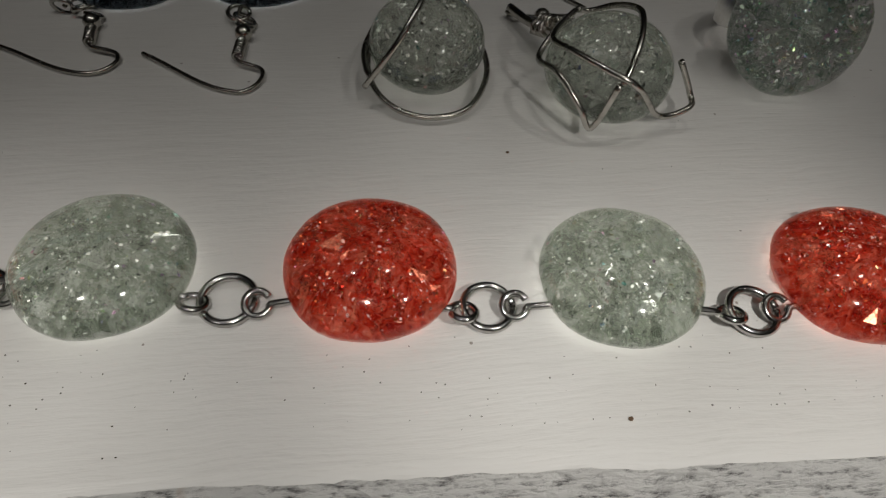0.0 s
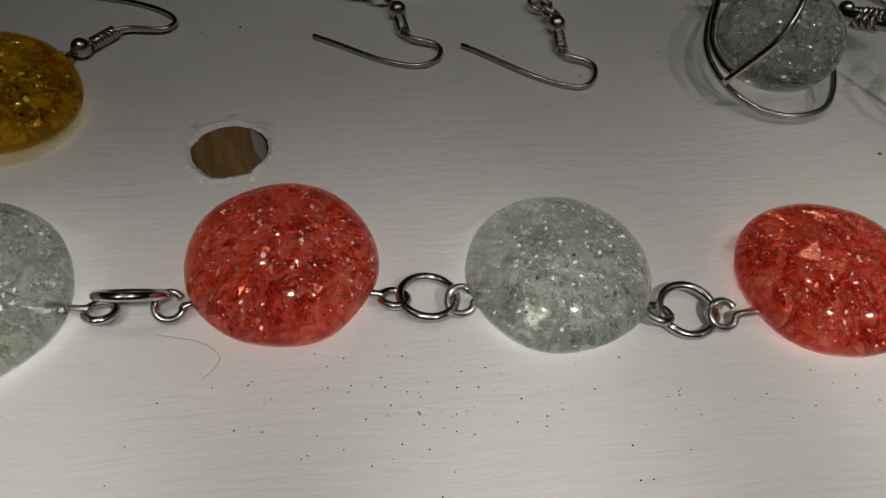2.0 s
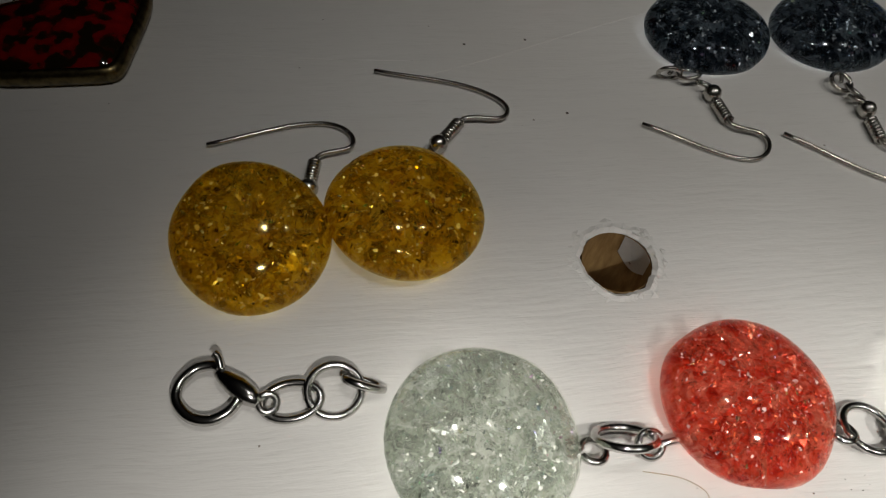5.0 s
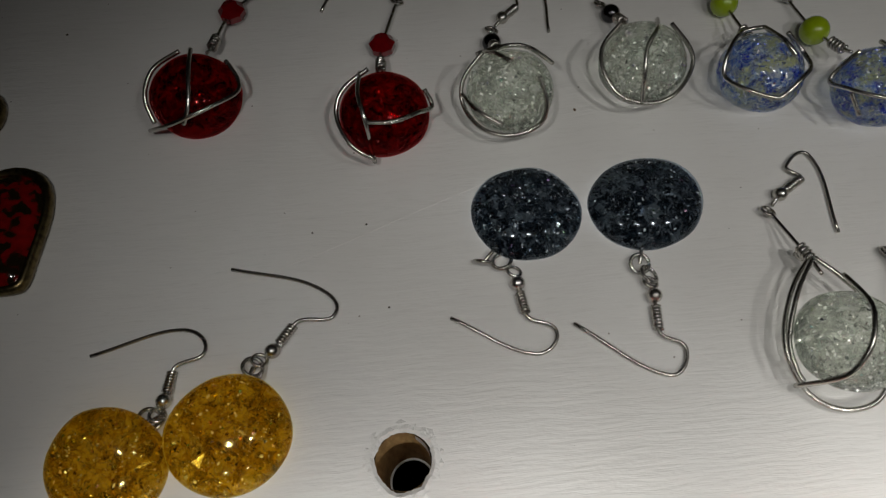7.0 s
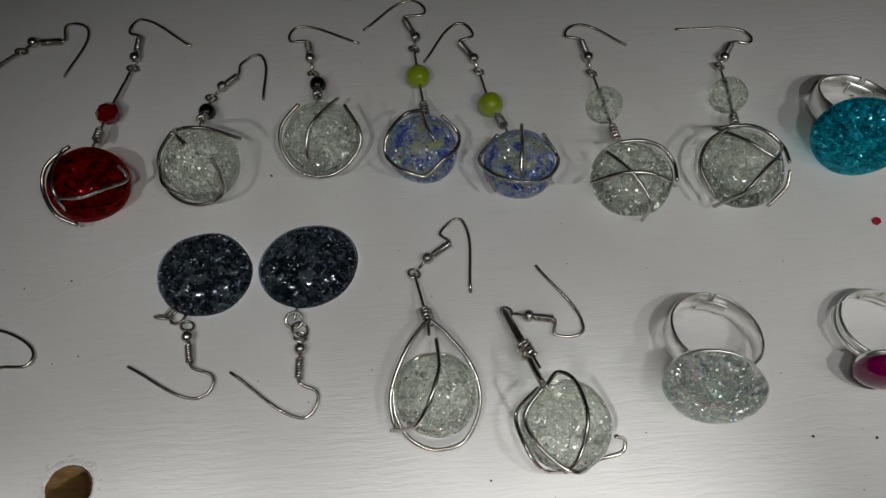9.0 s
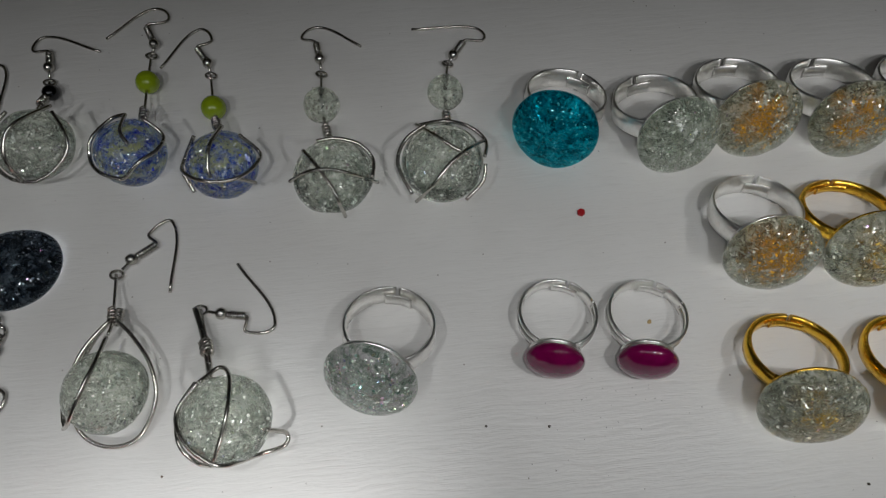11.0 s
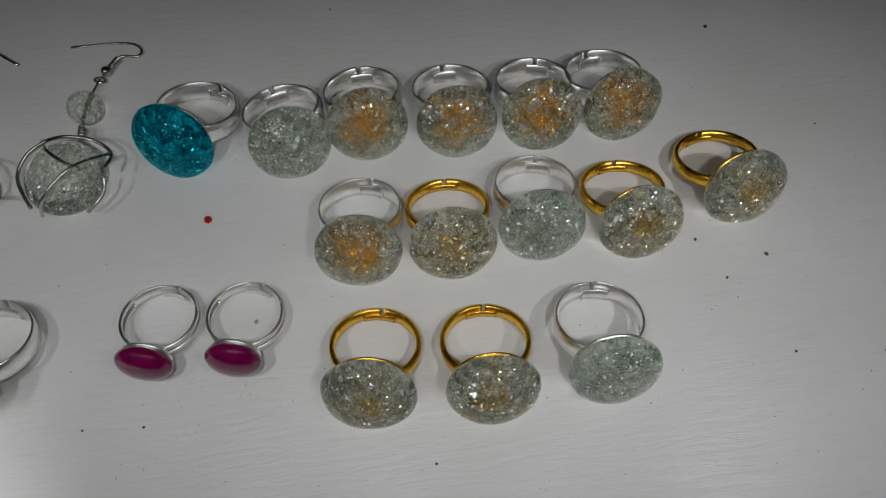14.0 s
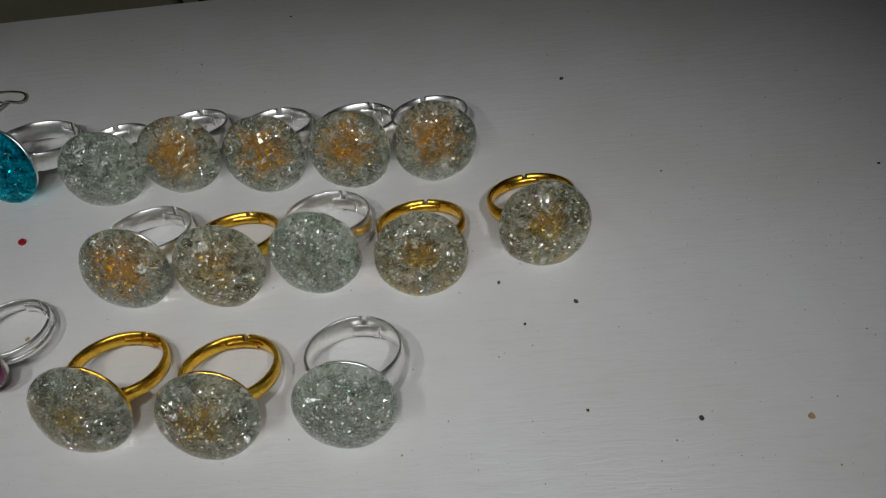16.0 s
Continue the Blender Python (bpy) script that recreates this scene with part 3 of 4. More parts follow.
    for x in xs:
        e = edge_line(x)
        row = [lip_bm.verts.new(Vector((x, y, z)) * MM) for y, z in ((-21.0, 0), (0.5 * (e - 21.0), 0.0), (e, -0.12))]
        line = [(e, -0.12)]
        for k, (dy, dz) in enumerate(((0.5, 0.5), (1.2, 0.9), (2.1, 1.5), (3.2, 2.1), (4.5, 3.2), (5.6, 5.5), (6.2, 9.0), (6.4, 29.0))):
            rough = 0.55 if k < 6 else 0.25
            line.append((e - dy + rough * noise.noise((x * 0.35, k * 1.9, 1)), -dz + rough * noise.noise((x * 0.28, k * 2.3, 7)) + 0.3 * rough * noise.noise((x * 1.1, k * 3.1, 3))))
        wrow = [worn.verts.new(Vector((x, y, z)) * MM) for y, z in line]
        if prev:
            for a, b, grid_bm in ((prev, row, lip_bm), (prev_w, wrow, worn)):
                for k in range(len(a) - 1):
                    grid_bm.faces.new((a[k], a[k + 1], b[k + 1], b[k]))
        prev, prev_w = row, wrow
    part("front_lip", lip_bm, PAINT, base, smooth=False)
    part("worn_front_edge", worn, FLAKING, base, "front edge with cracked flaking paint", smooth=False)
    ridge = bmesh.new()
    for pts in (((-64.6, 58.6, 0), (-54.5, 62.0, 0.03), (-38.0, 68.5, 0.03), (-19.5, 75.5, 0)), ((-97.0, 64.5, 0), (-82.0, 63.0, 0.02), (-66.0, 62.0, 0))):
        tube(ridge, smooth_line(pts, 8), 0.07, sides=6)
    part("paint_ridge", ridge, PAINT, base, "faint raised line in the paint")
    return base


board()
# unseen body added to carry the board and keep its hole dark
cabinet = tagged(new("added_cabinet"), "unseen white painted cabinet body, added to darken the hole", "cabinet", kind="structure")
for name, x0, x1, y0, y1, z0, z1 in (("side_panel", -0.32, -0.30, -0.018, 0.15, -0.75, -0.031), ("side_panel", 0.49, 0.51, -0.018, 0.15, -0.75, -0.031),
                                     ("back_panel", -0.30, 0.49, 0.13, 0.15, -0.75, -0.031), ("front_panel", -0.30, 0.49, -0.018, 0.0, -0.75, -0.031)):
    box(name, x0, x1, y0, y1, z0, z1, PAINT, cabinet)


def back_cloth():
    bm = bmesh.new()
    rows = []
    for i in range(90):
        x = -330 + 850 * i / 89
        wave = 2.2 * math.sin(x * 0.045) + 1.4 * math.sin(x * 0.11 + 1)
        rows.append([bm.verts.new(Vector((x, 166 + wave + 0.10 * z, z)) * MM) for z in (-740, -300, -60, -20, 0, 30, 70)])
    for a, b in zip(rows, rows[1:]):
        for k in range(6):
            bm.faces.new((a[k], b[k], b[k + 1], a[k + 1]))
    cloth = part("cloth", bm, CLOTH, None)
    cloth.modifiers.new("thickness", "SOLIDIFY").thickness = 0.0015
    tagged(cloth, "olive cloth with black swirl pattern behind the board", "cloth", kind="structure")


back_cloth()


# ---- jewellery parts ----


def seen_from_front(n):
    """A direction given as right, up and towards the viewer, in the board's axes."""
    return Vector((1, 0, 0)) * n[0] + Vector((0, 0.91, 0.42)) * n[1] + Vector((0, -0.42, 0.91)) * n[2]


def helix_mesh(a, b, radius, turns, wire):
    a, b = Vector(a), Vector(b)
    d = (b - a).normalized()
    u = d.orthogonal().normalized()
    v = d.cross(u)
    count = int(turns * 9)
    line = [a + (b - a) * (k / count) + radius * (math.cos(6.283 * turns * k / count) * u + math.sin(6.283 * turns * k / count) * v) for k in range(count + 1)]
    return tube(bmesh.new(), line, wire, sides=6)


def ear_hook(parent, o, loop, ball, coil, bend, crown, tip, z=1.0, metal=None):
    """An ear wire lying on the board: loop, ball, coil and the bent wire, places on the board in millimetres."""
    metal = metal or SILVER
    at = lambda p, h=z: Vector((p[0] - o[0], p[1] - o[1], h))
    d = at(coil) - at(ball)
    end, begin = at(ball) + 1.65 * d, at(ball) + 0.45 * d
    knots = [begin, end, at(bend, 0.7), at(crown, 0.45), at(tip, 0.45)]
    ways = [d, d, knots[3] - knots[1], (knots[4] - knots[2]) * 0.75 + (knots[3] - knots[2]) * 0.25, knots[4] - knots[3]]
    line = [at(loop, 1.0).lerp(at(ball), 0.35), at(ball)]
    for k in range(4):
        reach = (knots[k + 1] - knots[k]).length
        p, q = knots[k] + ways[k].normalized() * reach * (0.30 if k == 3 else 0.38), knots[k + 1] - ways[k + 1].normalized() * reach * 0.38
        for i in range(9):
            t = i / 9
            line.append((1 - t) ** 3 * knots[k] + 3 * t * (1 - t) ** 2 * p + 3 * t * t * (1 - t) * q + t ** 3 * knots[k + 1])
    line.append(knots[-1])
    wire = part("ear_hook", tube(bmesh.new(), line, 0.36, sides=8), metal, parent)
    part("coil", helix_mesh(begin, end, 0.68, 7.5, 0.30), metal, wire)
    part("ball", ball_mesh(at(ball, 1.35), 1.35, seg=16), metal, wire)
    part("loop", ring_mesh(at(loop, max(z, 1.0)), (0.3, 0.4, 0.85), 1.25, 0.33), metal, wire)
    return wire


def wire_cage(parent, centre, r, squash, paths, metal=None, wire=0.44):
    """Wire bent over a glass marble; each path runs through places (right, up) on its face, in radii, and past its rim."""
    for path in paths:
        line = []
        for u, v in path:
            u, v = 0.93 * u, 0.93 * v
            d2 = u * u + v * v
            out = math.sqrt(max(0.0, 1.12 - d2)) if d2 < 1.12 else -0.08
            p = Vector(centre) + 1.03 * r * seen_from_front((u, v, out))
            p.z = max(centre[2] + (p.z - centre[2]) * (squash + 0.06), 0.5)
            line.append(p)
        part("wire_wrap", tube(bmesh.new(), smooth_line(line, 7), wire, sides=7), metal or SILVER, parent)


def link_wire(parent, o, places, metal=None, wire=0.35):
    pts = [Vector((x - o[0], y - o[1], z)) for x, y, z in places]
    return part("link_wire", tube(bmesh.new(), smooth_line(pts, 6), wire, sides=7), metal or SILVER, parent)


# ---- bracelet ----
bracelet = thing("bracelet", -20, -2, "bracelet of coral and clear crackled glass gems with steel rings", "bracelet")
BO = (-20, -2)


def bracelet_gem(x, y, kind, r, h, seed, tilt=0.0, side=0.0, lift=0.35):
    m = Matrix.Translation(Vector((x - BO[0], y - BO[1], lift + r * abs(math.sin(radians(tilt))))) * MM) @ pose(0, 0, 0, tilt, side, 37 * seed)
    label = {"coral": "coral red crackled glass gem", "clear": "clear crackled glass gem"}[kind]
    tagged(gem(bracelet, kind, r, h, 2.2, seed, m, 620, glint=0.36), label)


bracelet_gem(-64.3, 0.5, "clear", 9.8, 7.0, 11, 14, 0)
bracelet_gem(-35.1, 2.9, "coral", 9.3, 8.0, 12, 4, 0)
bracelet_gem(-7.9, 0.8, "clear", 9.3, 7.2, 13)
bracelet_gem(20.2, -1.7, "coral", 9.4, 7.2, 14)
bracelet_gem(47.3, -4.8, "clear", 9.2, 6.9, 15)
bracelet_gem(74.0, -6.4, "coral", 9.3, 7.1, 16)


def eye(x, y, gx, gy, turn):
    """A loop at the end of a gem's wire, and the wire back under the gem."""
    c = Vector((x - BO[0], y - BO[1], 1.3))
    g = Vector((gx - BO[0], gy - BO[1], 1.5))
    d = (g - c).normalized()
    side = d.cross(Vector((0, 0, 1)))
    n = (Vector((0, 0, 1)) + turn * side).normalized()
    line = [c + 1.35 * (math.cos(a) * d + math.sin(a) * n.cross(d)) for a in (radians(25 + 325 * k / 20) for k in range(21))]
    line = [g, c + d * 3.0 + side * 0.2] + line[::-1]
    part("eye_wire", tube(bmesh.new(), smooth_line(line, 2), 0.42, sides=8), STEEL, bracelet)


for ex, ey, gx, gy, turn in ((-52.2, -0.4, -58.0, 0.2, 0.3), (-45.9, -0.2, -40.0, 0.6, 0.5), (-24.4, -0.6, -29.6, 0.6, 0.4), (-17.8, -1.3, -11.6, -0.8, 0.5), (1.6, -4.1, -2.6, -1.9, 0.4),
                             (8.2, -4.7, 14.4, -4.4, 0.5), (29.6, -7.4, 24.4, -6.3, 0.3), (35.2, -7.0, 41.4, -7.2, 0.5), (58.3, -9.9, 52.4, -8.9, 0.4), (63.6, -9.5, 69.4, -8.8, 0.5)):
    eye(ex, ey, gx, gy, turn)
for jx, jy, jr, nx, ny, nz in ((-49.0, 0.2, 3.1, 0.05, 0.76, 0.62), (-21.0, -0.4, 2.85, 0.10, 0.15, 1.0), (5.0, -3.6, 2.85, 0.0, -0.12, 1.0), (32.4, -6.6, 2.7, 0.05, -0.1, 1.0), (61.1, -9.4, 2.7, 0.05, -0.15, 1.0)):
    n = Vector((nx, ny, nz)).normalized()
    rise = 0.5 + jr * math.sqrt(max(0, 1 - n.z * n.z))
    part("jump_ring", ring_mesh((jx - BO[0], jy - BO[1], rise), n, jr, 0.48, gap=6), STEEL, bracelet)
# clasp and its chain
for ox, oy, ol, oh, turn, n in ((-83.1, 7.6, 3.1, 0.62, 6, (0, -0.2, 1)), (-78.6, 8.4, 2.9, 0.95, 0, (0.1, -0.35, 1)), (-75.4, 8.8, 2.2, 0.8, 30, (0.7, 0.5, 0.5))):
    bm = tube(bmesh.new(), circle((0, 0, 0), n, ol, 26, squash=oh), 0.48, True, 8)
    bm.transform(pose((ox - BO[0]) * MM, (oy - BO[1]) * MM, (0.9 + 0.45 * ol * (1 - Vector(n).normalized().z)) * MM, 0, 0, turn))
    part("chain_link", bm, STEEL, bracelet)
clasp = part("clasp", tube(bmesh.new(), smooth_line([(-70.4, 13.4, 1.7), (-71.4, 14.0, 1.6), (-73.2, 13.7, 1.6), (-74.6, 12.2, 1.5), (-74.8, 10.4, 1.4), (-73.4, 8.6, 1.3), (-71.3, 8.0, 1.3), (-69.5, 8.7, 1.4), (-68.5, 9.9, 1.5), (-68.4, 10.9, 1.6)], 6), 0.62, sides=8), STEEL, bracelet, "silver lobster clasp")
bm = lathe([(0, 0), (0.7, 0.18), (1.15, 1.5), (1.25, 3.0), (0.95, 4.9), (0.6, 5.9), (0, 6.2)], 14)
bm.transform(pose(-66.2 * MM, 9.3 * MM, 1.6 * MM, 0, -90, 0) @ pose(0, 0, 0, -40, 0, 0))
part("clasp_body", bm, STEEL, clasp)
part("clasp_lever", tube(bmesh.new(), smooth_line([(-70.4, 13.3, 2.0), (-70.6, 14.3, 2.6), (-71.1, 14.8, 2.9)], 4), 0.45, sides=7), STEEL, clasp)
part("clasp_eye", ring_mesh((-65.5, 9.4, 1.3), (0.2, -0.3, 1), 0.95, 0.42), STEEL, clasp)

# ---- earrings with flat gems ----
def flat_earring(x, y, kind, r, h, seed, label, group, hook, ring_at, tilt=0.0, turn=0.0, stretch=1.0, side=0.0, lift=0.0):
    e = thing("earring", x, y, label, "earring", group)
    m = pose(0, 0, (0.2 + lift + r * abs(math.sin(radians(tilt))) + r * abs(math.sin(radians(side)))) * MM, tilt, side, turn)
    gem(e, kind, r, h, 2.0, seed, m, 380, stretch=stretch)
    ear_hook(e, (x, y), *hook)
    rx, ry, _ = ring_at[0]
    d = Vector((x - rx, y - ry, 0)).normalized()
    link_wire(e, (x, y), [(rx, ry, 1.2), (rx + 1.6 * d.x, ry + 1.6 * d.y, 1.7), (rx + 4.5 * d.x, ry + 4.5 * d.y, 1.6)])
    for rx, ry, n in ring_at:
        part("jump_ring", ring_mesh((rx - x, ry - y, 1.3), n, 1.7, 0.36, gap=8), SILVER, e)
    return e


AMBER_LABEL = "amber yellow crackled glass earring with silver hook"
flat_earring(-87.6, 26.4, "amber", 8.9, 6.8, 21, AMBER_LABEL, "amber earrings", ((-82.6, 34.0), (-81.6, 36.2), (-81.1, 39.2), (-75.6, 44.5), (-79.8, 48.6), (-95.3, 45.2)), ((-83.6, 33.6, (0.5, 0.3, 0.8)), (-82.6, 32.6, (-0.4, 0.5, 0.7))), tilt=21, side=6, lift=-0.5)
flat_earring(-69.8, 29.2, "amber", 9.65, 6.8, 22, AMBER_LABEL, "amber earrings", ((-66.2, 41.9), (-64.0, 43.2), (-61.9, 45.9), (-53.3, 49.3), (-57.0, 54.8), (-72.0, 59.4)), ((-67.2, 40.7, (0.4, 0.2, 0.85)), (-66.6, 39.4, (-0.6, 0.3, 0.7))), stretch=0.97, tilt=3.5, side=8, lift=0.6)
SMOKE_LABEL = "smoky blue grey crackled glass earring with silver hook"
flat_earring(-17.9, 65.2, "smoke", 10.1, 6.5, 23, SMOKE_LABEL, "smoky earrings", ((-21.4, 54.3), (-21.1, 51.9), (-20.7, 48.6), (-15.5, 42.7), (-19.6, 39.2), (-33.4, 46.8)), ((-26.5, 56.6, (0.2, 0.9, 0.4)), (-23.4, 56.4, (-0.2, 0.3, 0.9))), stretch=0.93)
flat_earring(4.2, 65.4, "smoke", 10.8, 6.5, 24, SMOKE_LABEL, "smoky earrings", ((2.2, 50.2), (2.3, 47.6), (2.0, 43.9), (5.8, 37.8), (2.1, 33.7), (-12.3, 44.0)), ((1.0, 53.8, (0.1, -0.2, 1)), (2.2, 51.6, (0.5, 0.2, 0.8))), stretch=0.86, turn=8)


# ---- earrings with wire-wrapped marbles ----
def wrapped_earring(x, y, kind, r, squash, seed, label, group, hook, bead, neck, loops, metal=None, hook_metal=None):
    """bead: kind, place, radius; neck: where the wire leaves the marble."""
    o = (x, y)
    e = thing("earring", x, y, label, "earring", group)
    gem(e, kind, r, 0, 0, seed, pose(0, 0, 0, 0, 0, 50 * seed), 420, True, squash)
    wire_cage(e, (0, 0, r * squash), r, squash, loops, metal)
    loop = hook[0]
    places = [(loop[0], loop[1], 1.2)]
    if bead:
        places.append((bead[1], bead[2], bead[3]))
    places += [(neck[0], neck[1], r * squash * 0.75), (x + (neck[0] - x) * 0.75, y + (neck[1] - y) * 0.75, r * squash)]
    link_wire(e, o, places, metal)
    a, b = Vector((neck[0] - x, neck[1] - y, r * squash * 0.75)), Vector(((places[-3][0] - x), (places[-3][1] - y), places[-3][2]))
    part("wire_coil", helix_mesh(a - (b - a).normalized() * 1.0, a + (b - a).normalized() * 2.4, 0.85, 4, 0.36), metal or SILVER, e)
    if bead:
        look_of, bx, by, br = bead
        c = (bx - x, by - y, br)
        if look_of == "cut":
            part("bead", ball_mesh(c, br, 0.8, facets=True), RED_CUT, e, "faceted red glass bead", smooth=False)
        elif look_of == "lime":
            part("bead", ball_mesh(c, br), LIME, e, "lime green pearl bead")
        elif look_of == "dark":
            part("bead", ball_mesh(c, br), HEMATITE, e, "dark shiny metal bead")
        else:
            gem(e, "marble", br, 0, 0, seed + 60, Matrix.Translation(Vector((c[0], c[1], 0)) * MM), 60, True)
    ear_hook(e, o, *hook, metal=hook_metal)
    return e


RUBY_LABEL = "dark red glass marble earring wrapped in silver wire"
wrapped_earring(-78.6, 93.6, "ruby", 8.6, 0.82, 31, RUBY_LABEL, "red earrings", ((-67.0, 128.0), (-64.3, 130.3), (-60.1, 130.3), (-56.6, 135.6), (-51.3, 133.2), (-55.7, 119.9)), ("cut", -74.4, 119.0, 3.0), (-77.0, 108.0),
                (((0.05, 1.05), (0.16, 0.45), (0.12, -0.35), (-0.08, -0.78)), ((-1.15, -0.72), (-0.6, -0.76), (-0.1, -0.68), (0.5, -0.45), (1.04, -0.05), (1.05, 0.3), (0.8, 0.75)), ((-0.2, 1.02), (-0.85, 0.65), (-1.08, 0.0), (-0.95, -0.6))))
wrapped_earring(-42.5, 86.2, "ruby", 8.5, 0.82, 32, RUBY_LABEL, "red earrings", ((-38.9, 120.7), (-38.5, 123.8), (-38.2, 127.4), (-40.9, 132.3), (-37.9, 136.0), (-25.3, 126.7)), ("cut", -42.6, 106.9, 2.9), (-43.0, 99.0),
                (((-0.5, 1.0), (-0.52, 0.35), (-0.38, -0.35), (-0.32, -1.12)), ((-0.42, -0.3), (0.2, -0.34), (0.75, -0.15), (1.1, 0.06), (0.95, 0.45)), ((-0.3, 1.05), (-0.9, 0.6), (-1.1, 0.0), (-0.8, -0.72), (-0.3, -1.08))))
CLEAR_LABEL = "clear crackled marble earring wrapped in silver wire"
wrapped_earring(-18.3, 89.2, "marble", 8.5, 0.85, 33, CLEAR_LABEL, "clear dark-bead earrings", ((-19.2, 110.6), (-16.6, 113.5), (-14.6, 115.3), (-12.3, 120.4), (-7.5, 122.2), (-6.9, 109.5)), ("dark", -19.7, 106.2, 2.0), (-19.6, 102.0),
                (((-0.7, 0.98), (-0.1, 0.95), (0.45, 0.88), (1.08, 0.62)), ((-0.62, 1.02), (-0.35, 0.75), (-0.05, 0.48)), ((-0.6, 0.9), (-1.08, 0.35), (-1.12, -0.25), (-0.75, -0.85), (-0.1, -1.1), (0.55, -0.92), (0.72, -0.5), (0.55, 0.1)), ((-1.15, 0.05), (-0.85, -0.5), (-0.3, -0.9))))
wrapped_earring(8.2, 93.6, "marble", 8.5, 0.85, 34, CLEAR_LABEL, "clear dark-bead earrings", ((5.2, 115.6), (4.6, 120.1), (4.2, 123.0), (-0.7, 126.5), (2.2, 130.6), (16.6, 124.3)), ("dark", 6.5, 111.8, 2.0), (7.0, 106.4),
                (((0.5, 1.08), (0.1, 0.55), (-0.2, 0.1), (-0.28, -0.5), (-0.22, -1.02)), ((-0.5, 0.95), (-1.0, 0.4), (-1.05, -0.2), (-0.7, -0.82), (-0.05, -1.06), (0.55, -0.9), (1.02, -0.35), (1.06, 0.15), (0.7, 0.85))))
BLUE_LABEL = "blue and yellow glass marble earring with lime bead"
wrapped_earring(30.5, 89.2, "mixed", 7.9, 0.9, 35, BLUE_LABEL, "blue earrings", ((30.2, 121.0), (30.7, 124.4), (29.2, 128.0), (33.6, 132.6), (29.2, 136.6), (17.8, 128.2)), ("lime", 30.7, 111.5, 2.9), (31.6, 100.0),
                (((0.05, 1.1), (-0.45, 1.04), (-0.95, 0.5), (-1.08, -0.1), (-0.7, -0.55), (-0.15, -0.8), (0.1, -0.78), (0.55, -0.4), (0.98, -0.05), (1.05, 0.4), (0.6, 0.9)), ((0.05, 1.1), (0.15, 0.55), (0.36, 0.12))))
wrapped_earring(51.2, 83.8, "mixed", 7.9, 0.9, 36, BLUE_LABEL, "blue earrings", ((45.5, 113.2), (44.6, 116.9), (42.8, 120.0), (45.1, 124.6), (41.2, 128.4), (32.4, 117.4)), ("lime", 47.2, 102.2, 3.0), (49.0, 95.5),
                (((0.15, 1.12), (0.0, 0.5), (-0.08, -0.1), (-0.05, -0.42)), ((-0.6, 0.85), (-1.1, 0.3), (-1.0, -0.1), (-0.5, -0.42), (0.1, -0.55), (0.7, -0.45), (1.1, -0.05), (1.1, 0.3), (0.7, 0.78)), ((0.6, -0.48), (0.95, -0.62)), ((-0.98, -0.2), (-0.75, -0.75))))
CLEAR_BEAD_LABEL = "clear crackled glass earring in crossed wire with glass bead"
wrapped_earring(75.8, 79.2, "marble", 9.0, 0.64, 37, CLEAR_BEAD_LABEL, "clear glass-bead earrings", ((72.9, 110.6), (72.6, 115.1), (72.1, 118.2), (68.1, 122.8), (72.8, 125.6), (83.0, 118.5)), ("glass", 73.3, 99.2, 4.3), (74.5, 91.0),
                (((-1.1, -0.02), (-0.55, 0.22), (0.0, 0.24), (0.5, 0.08), (1.12, -0.3)), ((-0.68, 0.78), (-0.3, 0.36), (0.05, -0.25), (0.18, -0.7), (0.2, -1.15)), ((-0.32, 1.0), (0.2, 1.02), (0.75, 0.8), (1.06, 0.35), (1.02, -0.1))))
wrapped_earring(100.1, 79.7, "marble", 9.4, 0.64, 38, CLEAR_BEAD_LABEL, "clear glass-bead earrings", ((104.2, 110.2), (105.8, 112.5), (107.5, 114.9), (114.0, 117.1), (111.8, 121.1), (96.1, 122.3)), ("glass", 102.7, 99.6, 4.3), (102.3, 91.6),
                (((-0.55, 1.08), (-0.1, 0.75), (0.3, 0.42), (0.62, 0.2)), ((-0.72, -0.95), (-0.3, -0.5), (0.15, 0.0), (0.6, 0.32), (1.12, 0.5)), ((-0.5, 1.05), (0.15, 1.1), (0.75, 0.9), (1.14, 0.48), (1.05, 0.1)), ((-0.3, 1.06), (-0.85, 0.7), (-1.08, 0.1), (-0.8, -0.7)), ((1.05, -0.1), (0.95, -0.55), (0.5, -1.0))))
DROP_LABEL = "clear crackled marble drop earring in looped silver wire"
drop = wrapped_earring(29.6, 35.4, "marble", 8.3, 0.80, 39, DROP_LABEL, "wire drop earrings", ((26.7, 62.3), (29.8, 65.5), (32.8, 67.4), (33.0, 71.6), (38.2, 74.0), (38.5, 57.2)), None, (28.8, 51.0),
                       (((0.1, 1.35), (0.12, 0.9), (-0.02, 0.5), (-0.25, 0.0), (-0.6, -0.5), (-1.15, -0.85)),))
part("outer_wire", tube(bmesh.new(), smooth_line([(-0.8, 15.5, 5), (-4.9, 10.5, 4.5), (-8.2, 3.0, 3.5), (-8.1, -3.5, 2.6), (-5.2, -8.0, 1.6), (-0.2, -9.9, 1.2), (5.2, -8.4, 1.6), (8.5, -2.0, 3), (7.6, 5.0, 4.5), (3.5, 11.5, 5), (-0.4, 15.5, 5.2)], 6), 0.45, sides=7), SILVER, drop)
part("outer_wire", tube(bmesh.new(), smooth_line([(-0.8, 15.0, 6), (-5.4, 9.0, 6.5), (-8.7, 1.5, 5.5), (-8.8, -3.5, 5), (-8.2, -5.6, 5)], 6), 0.45, sides=7), SILVER, drop)
part("wire_knot", helix_mesh((-0.8, 18.0, 2.6), (-0.2, 14.6, 4.6), 0.9, 3.5, 0.4), SILVER, drop)
